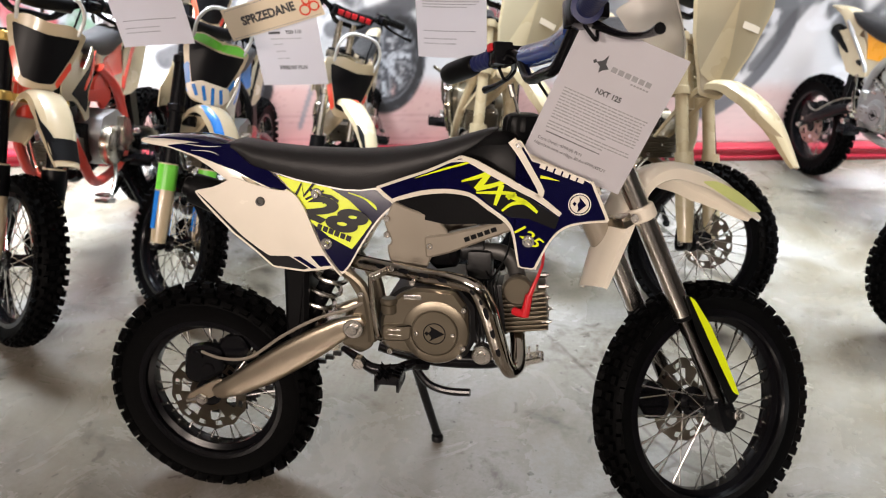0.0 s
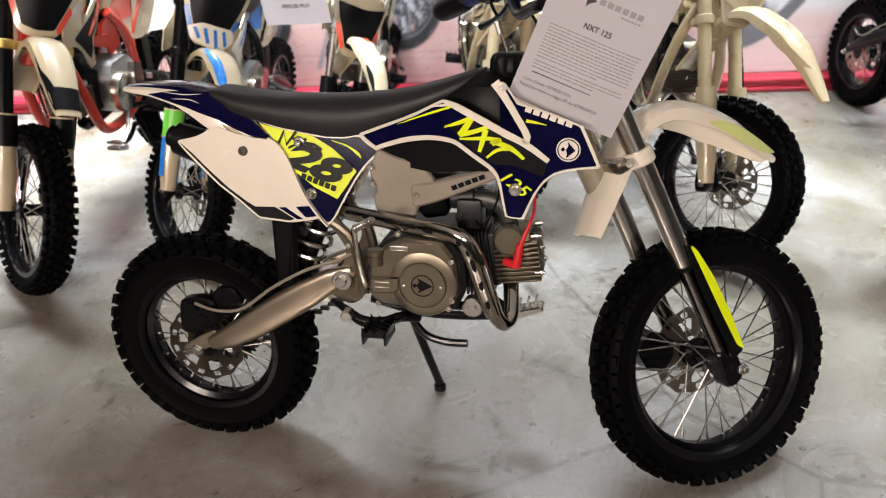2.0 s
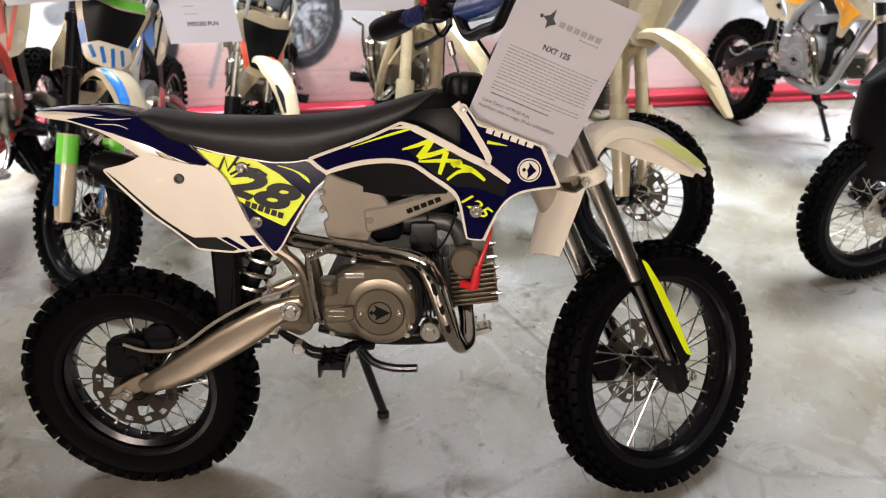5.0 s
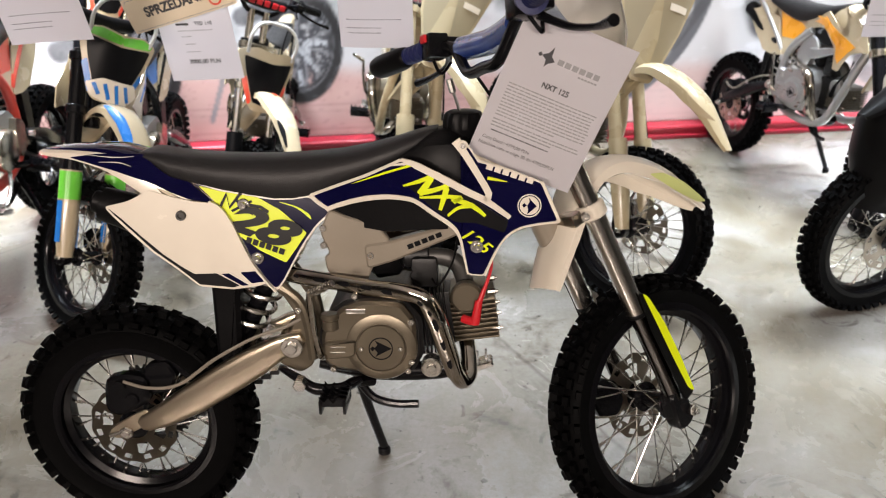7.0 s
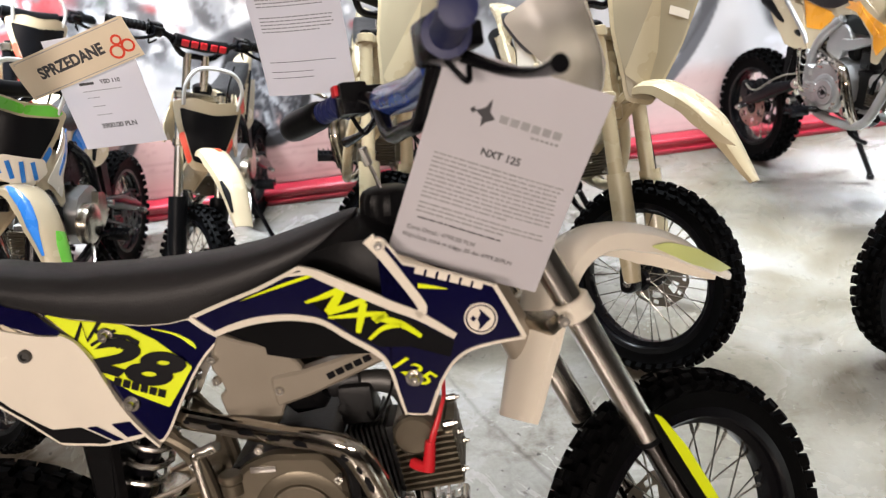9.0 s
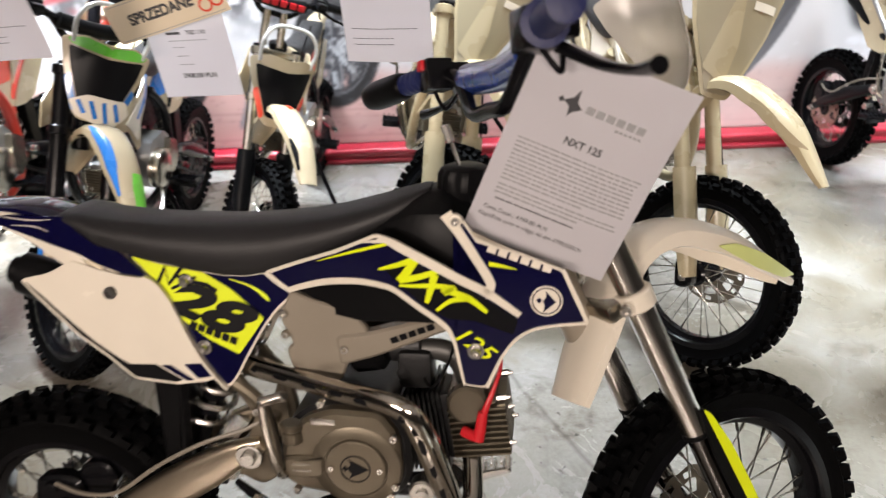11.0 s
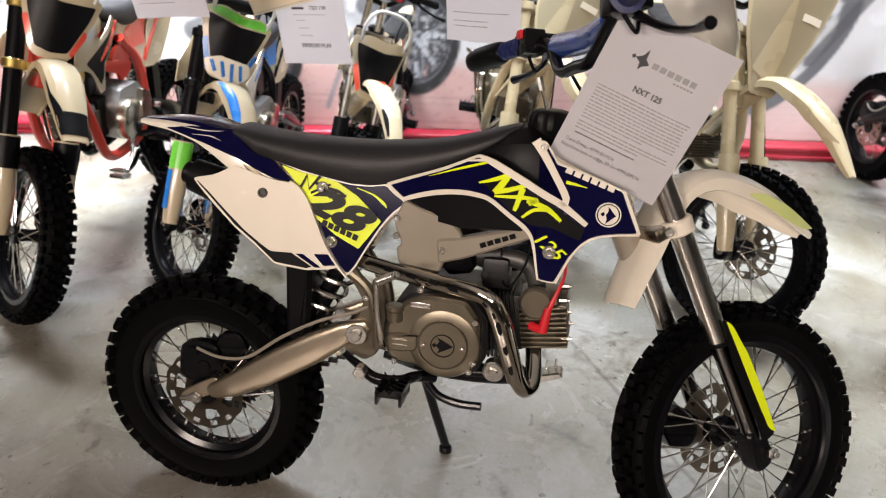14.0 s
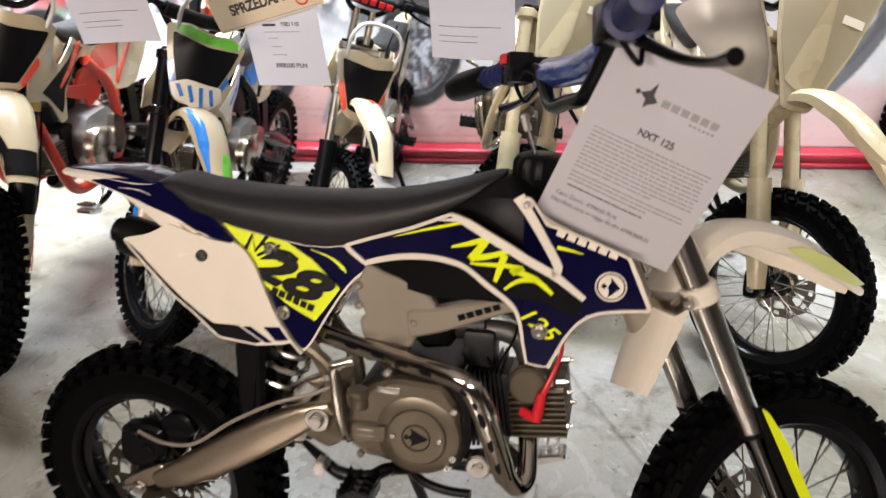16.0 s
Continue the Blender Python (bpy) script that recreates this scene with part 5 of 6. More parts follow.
        box(bm, (w.x + 0.01, w.y - 0.018, w.z - 0.012), (w.x + 0.05, w.y + 0.018, w.z + 0.016), 0.005)
        part("lever_mount", bm, SATIN, hbar)
        if s > 0:
            bm = bmesh.new()
            box(bm, (w.x - 0.026, w.y - 0.01, w.z + 0.004), (w.x - 0.018, w.y + 0.01, w.z + 0.02), 0.003)
            part("kill_switch", bm, RED, hbar, "red engine stop switch")
    return root


def word_blocks(root, a, b, high, yf, count, mt):
    """A word that stays unread: a row of slanted blocks from a to b."""
    for k in range(count):
        p, q = ((a[0] + (b[0] - a[0]) * f, a[1] + (b[1] - a[1]) * f) for f in ((k + 0.06) / count, (k + 0.84) / count))
        part("word_bar", strip([p, q], high, yf, 0.0008, 1), mt, root)


def livery(root):
    """Film graphics, screws and trim on the navy and yellow machine."""
    part("side_film", skin(inset(PANEL, 0.0035), off(y_panel, 0.0016), 0.0012), NAVY, root, "navy blue graphic film with white edging")
    part("number_field", skin([(0.178, 0.743), (0.217, 0.7325), (0.287, 0.7205), (0.328, 0.697), (0.375, 0.655), (0.354, 0.626), (0.334, 0.6), (0.288, 0.622), (0.246, 0.653), (0.237, 0.676), (0.219, 0.702)], off(y_panel, 0.0032), 0.0012, 0.04), NEON, root, "neon yellow number field")
    f2 = off(y_panel, 0.0058)
    letters(root, "number", "28", 0.279, f2, 0.6715, 0.07, -21, INK, 0.42, 1.72, 0.003, "black racing number 28")
    word_blocks(root, (0.262, 0.6445), (0.334, 0.6195), 0.0105, f2, 6, INK)
    for line, w in (([(0.216, 0.701), (0.23, 0.728), (0.2345, 0.703), (0.2555, 0.728)], 0.0055), ([(0.246, 0.718), (0.278, 0.6905)], 0.0055), ([(0.276, 0.7145), (0.2385, 0.6965)], 0.0045), ([(0.268, 0.708), (0.292, 0.7035), (0.306, 0.694)], 0.0055), ([(0.288, 0.704), (0.281, 0.688)], 0.0045)):
        part("brush_stroke", strip(line, w, f2, 0.0008, 1), INK, root)
    part("accent_flash", strip([(0.326, 0.712), (0.358, 0.702), (0.378, 0.688), (0.384, 0.68)], [0.001, 0.003, 0.006, 0.001], off(y_panel, 0.0034), 0.001), NEON, root)
    part("panel_edge", strip([(0.386, 0.728), (0.404, 0.709), (0.424, 0.692)], [0.006, 0.007, 0.005], off(y_panel, 0.006), 0.004), WHITE, root)
    part("panel_edge", strip([(0.199, 0.716), (0.218, 0.704), (0.237, 0.676), (0.254, 0.636), (0.272, 0.598), (0.295, 0.566), (0.313, 0.546)], [0.003, 0.004, 0.004, 0.004, 0.004, 0.004, 0.003], off(y_plate, 0.004), 0.006), WHITE, root)
    # dark wedges low on the white plate
    f3 = off(y_plate, 0.0016)
    part("plate_stripe", skin([(0.01, 0.704), (0.033, 0.685), (0.067, 0.652), (0.106, 0.617), (0.141, 0.592), (0.161, 0.58), (0.203, 0.581), (0.244, 0.558), (0.234, 0.5545), (0.17, 0.5605), (0.131, 0.5935), (0.089, 0.6245), (0.052, 0.6615), (0.022, 0.691)], f3, 0.0012, 0.02), INK, root)
    part("plate_corner", skin([(0.212, 0.58), (0.226, 0.581), (0.262, 0.5585), (0.25, 0.5575)], f3, 0.0012, 0.02), NAVY, root)
    part("plate_corner", skin([(0.248, 0.583), (0.277, 0.585), (0.294, 0.566), (0.268, 0.562)], f3, 0.0012, 0.03), NAVY, root)
    ftail = lambda x, z: -0.0475 + 0.1 * max(0.0, 0.06 - x)
    part("tail_film", skin([(-0.055, 0.7965), (-0.002, 0.8035), (0.088, 0.804), (0.107, 0.7795), (0.131, 0.761), (0.164, 0.752), (0.183, 0.734), (0.205, 0.7135), (0.162, 0.7185), (0.129, 0.732), (0.096, 0.7495), (0.029, 0.7725)], ftail, 0.0012, 0.05), NAVY, root, "navy blue tail graphic")
    for line in ([(-0.02, 0.802), (0.03, 0.7975), (0.07, 0.7995)], [(0.0, 0.7885), (0.04, 0.788), (0.062, 0.781)]):
        part("tail_streak", strip(line, [0.0004, 0.002, 0.0004], lambda x, z: ftail(x, z) - 0.0012, 0.001), WHITE, root)
    # shroud
    part("shroud_film", skin(inset(SHROUD, 0.0032), off(y_shroud, 0.0016), 0.0012, 0.05), NAVY, root, "navy blue shroud graphic with white edging")
    part("shroud_fade", skin([(0.565, 0.757), (0.6, 0.772), (0.68, 0.734), (0.742, 0.694), (0.735, 0.672), (0.69, 0.69), (0.65, 0.692), (0.612, 0.716)], off(y_shroud, 0.0024), 0.001, 0.05), INK, root)
    ft = off(y_shroud, 0.0034)
    ridge = off(y_shroud, 0.004)
    part("shroud_ridge", strip([(0.385, 0.726), (0.402, 0.711), (0.42, 0.699)], [0.007, 0.008, 0.006], ridge, 0.004), WHITE, root)
    part("shroud_ridge", strip([(0.416, 0.701), (0.444, 0.7115), (0.484, 0.724), (0.528, 0.732), (0.562, 0.732), (0.583, 0.727), (0.612, 0.708), (0.645, 0.6845), (0.658, 0.663), (0.666, 0.623), (0.671, 0.597)], [0.007, 0.0085, 0.009, 0.0085, 0.008, 0.0075, 0.0075, 0.007, 0.005, 0.004, 0.003], ridge, 0.004), WHITE, root)
    part("shroud_ridge", strip([(0.558, 0.8), (0.585, 0.7905), (0.63, 0.7685), (0.668, 0.7475), (0.704, 0.729), (0.744, 0.7)], [0.004, 0.012, 0.0125, 0.012, 0.0115, 0.008], ridge, 0.005), WHITE, root, "white moulded ridge")
    part("shroud_ridge", strip([(0.7, 0.731), (0.7075, 0.742), (0.688, 0.7775), (0.667, 0.812), (0.652, 0.834)], [0.01, 0.012, 0.0115, 0.0125, 0.016], ridge, 0.005, 3), WHITE, root)
    part("shroud_ridge", strip([(0.797, 0.763), (0.813, 0.728), (0.829, 0.692)], [0.005, 0.006, 0.005], ridge, 0.004), WHITE, root)
    part("shroud_ridge", strip([(0.829, 0.6915), (0.794, 0.688), (0.762, 0.681), (0.739, 0.666), (0.723, 0.644), (0.711, 0.618), (0.701, 0.594)], 0.0035, ridge, 0.004), WHITE, root)
    part("shroud_ridge", strip([(0.386, 0.727), (0.439, 0.747), (0.494, 0.769), (0.557, 0.8)], 0.003, ridge, 0.004), WHITE, root)
    for line, w in (([(0.56, 0.754), (0.589, 0.764), (0.617, 0.776)], [0.003, 0.007, 0.008]), ([(0.615, 0.776), (0.601, 0.757), (0.588, 0.741)], [0.008, 0.011, 0.01]), ([(0.588, 0.743), (0.614, 0.749), (0.65, 0.762)], [0.01, 0.008, 0.007]),
                    ([(0.636, 0.753), (0.63, 0.733), (0.624, 0.714)], [0.01, 0.009, 0.006]), ([(0.588, 0.735), (0.632, 0.738), (0.661, 0.736)], [0.003, 0.007, 0.006]),
                    ([(0.644, 0.734), (0.678, 0.722), (0.702, 0.703)], [0.008, 0.009, 0.005]), ([(0.68, 0.721), (0.656, 0.718), (0.637, 0.704)], [0.007, 0.006, 0.004]), ([(0.662, 0.737), (0.647, 0.727)], [0.007, 0.006])):
        part("brush_stroke", strip(line, w, ft, 0.0008), NEON, root)
    for line, w in (([(0.465, 0.75), (0.53, 0.775), (0.585, 0.794)], [0.0005, 0.004, 0.004]), ([(0.705, 0.7695), (0.722, 0.7665), (0.74, 0.7625)], [0.006, 0.004, 0.0005])):
        part("accent_flash", strip(line, w, ft, 0.0008), NEON, root)
    part("accent_flash", strip([(0.535, 0.7875), (0.562, 0.7925), (0.586, 0.7945)], [0.001, 0.005, 0.004], ft, 0.001), WHITE, root)
    letters(root, "capacity_number", "125", 0.683, off(y_shroud, 0.0042), 0.6595, 0.031, -38, NEON, 0.3, 1.25, 0.0003, "neon yellow 125")
    bm = bmesh.new()
    mm = Matrix.Translation((0.777, ft(0.777, 0.721), 0.721))
    lathe(bm, [(0.0205, 0.001), (0.0205, -0.0008), (0.0185, -0.0008), (0.0185, 0.001)], 36, mm)
    lathe(bm, [(1e-5, -0.0008), (0.0165, -0.0008), (0.0165, 0.001), (1e-5, 0.001)], 36, mm, False)
    emb = part("round_emblem", bm, WHITE, root, "round white emblem")
    bm = bmesh.new()
    y0 = ft(0.777, 0.721)
    slab(bm, [(0.773, 0.721), (0.777, 0.728), (0.776, 0.735), (0.789, 0.72), (0.773, 0.706), (0.775, 0.714)], y0 - 0.0018, y0 - 0.0009, 0, 0.0001)
    slab(bm, [(0.764, 0.722), (0.768, 0.726), (0.772, 0.722), (0.768, 0.718)], y0 - 0.0018, y0 - 0.0009, 0, 0.0001)
    part("emblem_mark", bm, NAVY, emb)
    word_blocks(root, (0.703, 0.791), (0.785, 0.7625), 0.0105, ft, 6, WHITE)
    for p, f, r in (((0.2605, 0.7075), y_panel, 0.0095), ((0.2815, 0.609), y_panel, 0.0095), ((0.687, 0.648), y_shroud, 0.0095), ((0.664, 0.826), y_shroud, 0.007)):
        bm = bmesh.new()
        lathe(bm, [(1e-5, 0.002), (r * 1.15, 0.002), (r * 1.25, 0.0), (r * 1.15, -0.0015), (r * 0.9, -0.0015), (1e-5, -0.0015)], 22, None, False)
        at = Matrix.Translation((p[0], f(*p) - 0.0045, p[1]))
        part("screw_cup", bm, WHITE if r < 0.009 else STEEL, root, "", at)
        bolt(root, (p[0], f(*p) - 0.008, p[1]), r * 0.72)
    bm = bmesh.new()
    lathe(bm, [(1e-5, -0.001), (0.004, -0.001), (0.005, -0.004), (0.0085, -0.004), (0.0095, -0.001), (0.0095, 0.004), (1e-5, 0.004)], 20, None, False)
    part("plate_screw", bm, CASTDARK, root, "", Matrix.Translation((0.145, y_plate(0.145, 0.69) - 0.002, 0.69)))
    word_blocks(root, (0.56, 0.628), (0.625, 0.654), 0.009, lambda x, z: -0.0585, 5, INK)


# ---- the showroom ----
def structure(name, bm, mt, label=""):
    return tagged(part(name, bm, mt, None, label), "", "", "", "structure")


bm = bmesh.new()
box(bm, (-6.5, -4.5, -0.12), (6.5, 6.5, 0.0))
structure("floor", bm, CONCRETE, "worn polished concrete floor with stains")
# Ceiling out of view, assumed white so that it bounces fill light.
bm = bmesh.new()
box(bm, (-6.5, -4.5, 3.2), (6.5, 6.5, 3.3))
structure("ceiling", bm, WALLPAINT)
# Assumed walls out of view, kept dark to hold back bounce and reflections.
for nm, lo, hi in (("unseen_wall_south", (-6.6, -4.6, 0), (6.6, -4.5, 3.2)), ("unseen_wall_west", (-6.6, -4.5, 0), (-6.5, 6.5, 3.2)), ("unseen_wall_east", (6.5, -4.5, 0), (6.6, 6.5, 3.2))):
    bm = bmesh.new()
    box(bm, lo, hi)
    structure(nm, bm, DARKWALL)
# Assumed fixtures for the unseen lamps; the two tilted ones are added fill.
for lx, ly, lz, tilt, lw, beam, lc in LAMPS:
    lum = thing("unseen_ceiling_light", "assumed long white fluorescent light out of view, hung from the ceiling, switched on", "light", pose(lx, ly, lz, tilt), "ceiling lights")
    bm = bmesh.new()
    box(bm, (-0.8, -0.14, 0.012), (0.8, 0.14, 0.07), 0.01)
    part("housing", bm, WALLPAINT, lum)
    for k in (-0.6, 0.6):
        bm = bmesh.new()
        rod(bm, (k, 0, 0.06), (k, 0, (3.2 - lz) / max(0.5, math.cos(radians(tilt)))), 0.006, 8)
        part("hanger", bm, STEEL, lum)

# back wall with its printed mural and red plinth
BACK = Matrix.Scale(SIZE, 4) @ pose(0, 3.69, 0, 0, 0, 10.6)
bm = bmesh.new()
box(bm, (-5.8, 0.02, 0), (5.8, 0.14, 2.95))
wb = structure("wall_north", bm, WALLPAINT)
wb.matrix_basis = BACK
bm = bmesh.new()
box(bm, (-5.5, -0.07, 0.0), (5.5, 0.0, 0.07), 0.006)
tube(bm, [(-5.5, -0.075, 0.06), (5.5, -0.075, 0.06)], 0.012, 10, 1)
tube(bm, [(-5.5, -0.07, 0.02), (5.5, -0.07, 0.02)], 0.01, 8, 1)
pb = structure("plinth", bm, REDPAINT, "red painted steel plinth rail")
pb.matrix_basis = BACK


def print_paper():
    """Matt print whose ink is laid on the sheet as a colour layer."""
    m = mat("mural_print", (0.8, 0.8, 0.8), 0.5, var=0.0, bump=0.03)
    nt = m.node_tree
    ink = nt.nodes.new("ShaderNodeAttribute")
    ink.attribute_name = "print"
    nt.links.new(ink.outputs["Color"], nt.nodes["Principled BSDF"].inputs["Base Color"])
    return m


PRINT = print_paper()


def cloud(x, z, scale, seed, octaves=3):
    """Smooth value noise between 0 and 1."""
    rng = np.random.default_rng(seed)
    out, amp, total = np.zeros_like(x), 1.0, 0.0
    for _ in range(octaves):
        g = rng.random((64, 64))
        u, v = (x + 20.0) * scale, (z + 20.0) * scale
        iu, iv = np.floor(u).astype(int), np.floor(v).astype(int)
        fu, fv = u - iu, v - iv
        fu, fv = fu * fu * (3 - 2 * fu), fv * fv * (3 - 2 * fv)
        a, b, c, d = g[iu % 64, iv % 64], g[(iu + 1) % 64, iv % 64], g[iu % 64, (iv + 1) % 64], g[(iu + 1) % 64, (iv + 1) % 64]
        out += amp * ((a * (1 - fu) + b * fu) * (1 - fv) + (c * (1 - fu) + d * fu) * fv)
        total, amp, scale = total + amp, amp * 0.55, scale * 2.1
    return out / total


def soft(v, lo, hi):
    t = np.clip((v - lo) / (hi - lo), 0, 1)
    return t * t * (3 - 2 * t)


def mural_ink(x, z):
    """The colours of the printed scene: pale hall, pink paving, blurred machines."""
    n1, n2, n3 = cloud(x, z, 2.5, 1), cloud(x, z, 9.0, 2), cloud(x, z, 26.0, 3)
    col = np.stack([0.74 + 0 * x, 0.73 + 0 * x, 0.75 + 0 * x], -1) * (0.86 + 0.2 * n1)[..., None]

    def lay(colour, alpha):
        nonlocal col
        c = np.asarray(colour, float)
        col = col + (c - col) * np.clip(alpha, 0, 1)[..., None]

    # paving with slanting joints that close up towards the back
    pave = soft(z + 0.1 * (n1 - 0.5) + 0.05 * np.maximum(0, x), 0.4, 0.3)
    lay((0.66, 0.43, 0.4), pave)
    lay((0.5, 0.3, 0.28), pave * 0.5 * n2)
    depth = 1.0 / (0.52 - np.minimum(z, 0.45))
    row = depth * 6.5
    joint = 1 - soft(np.abs((row % 1.0) - 0.5), 0.02, 0.09)
    lay((0.4, 0.24, 0.23), pave * joint * 0.45)
    side = ((x + 0.25 * np.floor(row)) * depth * 1.1 - 0.4 * z) % 1.0
    lay((0.4, 0.24, 0.23), pave * (1 - soft(np.abs(side - 0.5), 0.015, 0.05)) * 0.35)
    # blurred machines and visitors' stands along the darker part
    band = soft(z + 0.12 * (n2 - 0.5), 0.5, 0.7) * soft(-x, -0.35, 0.3)
    lay((0.1, 0.1, 0.11), band * soft(n2, 0.34, 0.6) * 0.95)
    lay((0.42, 0.43, 0.46), band * soft(n3, 0.5, 0.68) * 0.8)
    lay((0.42, 0.05, 0.06), band * soft(cloud(x, z, 5.0, 7), 0.6, 0.7) * 0.85)
    lay((0.1, 0.24, 0.12), band * soft(cloud(x, z, 4.5, 8), 0.64, 0.74) * 0.8)
    lay((0.85, 0.85, 0.88), band * soft(cloud(x, z, 7.0, 9), 0.66, 0.74))

    def wheel_print(cx, cz, a, b, turn, inner, fill, dark=0.025):
        t = radians(turn)
        u, v = (x - cx) * math.cos(t) + (z - cz) * math.sin(t), -(x - cx) * math.sin(t) + (z - cz) * math.cos(t)
        d = np.sqrt((u / a) ** 2 + (v / b) ** 2)
        ang = np.arctan2(v / b, u / a)
        lay((0.06, 0.06, 0.07), soft(d, 0.97, 0.9) * fill * soft(n3, 0.12, 0.45))
        lay((0.55, 0.56, 0.6), soft(d, 0.8, 0.6) * fill * soft(n3, 0.58, 0.72))
        lay((0.3, 0.3, 0.32), soft(d, 0.72, 0.66) * soft(np.abs(((ang * 5 / math.pi + d * 0.7) % 1.0) - 0.5), 0.16, 0.06) * fill * 0.7)
        ring = soft(d, 1.03, 0.96) * soft(d, inner - 0.06, inner + 0.03)
        lay((dark, dark, dark * 1.1), ring)
        lay((0.14, 0.14, 0.16), ring * soft(n3, 0.5, 0.75) * soft(d, 0.86, 0.97) * 0.8)
        lay((0.2, 0.2, 0.22), soft(np.abs(d - inner - 0.05), 0.04, 0.0) * 0.8)

    def bar_print(x0, z0, x1, z1, w, colour, alpha=0.9):
        dx, dz = x1 - x0, z1 - z0
        t = np.clip(((x - x0) * dx + (z - z0) * dz) / (dx * dx + dz * dz), 0, 1)
        d = np.hypot(x - x0 - t * dx, z - z0 - t * dz)
        lay(colour, soft(d, w, w * 0.6) * alpha * (0.75 + 0.4 * n3))

    wheel_print(-1.06, 0.47, 0.18, 0.25, -14, 0.7, 1.0)
    wheel_print(-1.78, 0.38, 0.18, 0.165, 0, 0.66, 0.25, 0.03)
    wheel_print(-2.7, 0.42, 0.2, 0.24, 8, 0.7, 0.8)
    wheel_print(1.62, 0.42, 0.16, 0.22, -10, 0.7, 0.6)
    for x0, z0, x1, z1, w, c in ((-1.3, 0.62, -0.8, 0.78, 0.05, (0.07, 0.07, 0.08)), (-2.1, 0.5, -1.5, 0.7, 0.06, (0.1, 0.1, 0.11)), (-2.25, 0.72, -1.8, 0.8, 0.045, (0.4, 0.06, 0.07)), (-1.5, 0.16, -1.36, 0.5, 0.014, (0.25, 0.25, 0.27))):
        bar_print(x0, z0, x1, z1, w, c)
    # the tilted machine where the print is palest
    lay((0.8, 0.68, 0.68), soft(z, 0.42, 0.2) * soft(x, 0.1, 0.4) * 0.5)
    wheel_print(0.55, 0.46, 0.13, 0.33, -34, 0.62, 0.15, 0.16)
    for x0, z0, x1, z1, w, c in ((0.5, 0.36, 0.72, 0.84, 0.045, (0.06, 0.06, 0.07)), (0.6, 0.42, 0.9, 0.86, 0.03, (0.1, 0.1, 0.11)), (0.62, 0.7, 0.84, 0.74, 0.06, (0.2, 0.21, 0.23)),
                                 (0.9, 0.8, 1.02, 0.52, 0.1, (0.08, 0.08, 0.09)), (1.02, 0.52, 1.2, 0.7, 0.09, (0.06, 0.06, 0.07)), (0.1, 0.56, 0.28, 0.86, 0.12, (0.12, 0.12, 0.13))):
        bar_print(x0, z0, x1, z1, w, c, 0.85)
    lay((0.8, 0.8, 0.84), soft(x, 0.0, 0.2) * soft(cloud(x, z, 8.0, 12), 0.62, 0.72) * soft(z, 0.3, 0.4) * 0.9)
    return np.clip(col * 0.84, 0.01, 0.9)


mural = thing("wall_mural", "flat printed wall mural of motorcycles on pink paving", "mural", BACK)
gx = np.concatenate([np.linspace(-5.5, -3.4, 20)[:-1], np.linspace(-3.4, 2.3, 520)[:-1], np.linspace(2.3, 5.5, 24)])
gz = np.concatenate([np.linspace(0.07, 1.3, 118)[:-1], np.linspace(1.3, 2.6, 14)])
px, pz = np.meshgrid(gx, gz, indexing="ij")
nx, nz = px.shape
verts = np.stack([px, np.full_like(px, 0.004), pz], -1).reshape(-1, 3)
idx = np.arange(nx * nz).reshape(nx, nz)
quads = np.stack([idx[:-1, :-1], idx[1:, :-1], idx[1:, 1:], idx[:-1, 1:]], -1).reshape(-1, 4)
me = bpy.data.meshes.new("print_sheet")
me.from_pydata(verts.tolist(), [], quads.tolist())
layer = me.color_attributes.new("print", "FLOAT_COLOR", "POINT")
layer.data.foreach_set("color", np.concatenate([mural_ink(px, pz), np.ones((nx, nz, 1))], -1).astype(np.float32).ravel())
part("print_sheet", me, PRINT, mural, "", None, 0)
bm = bmesh.new()
box(bm, (-5.5, 0.0055, 0.07), (5.5, 0.018, 2.6))
part("backing_board", bm, WALLPAINT, mural)


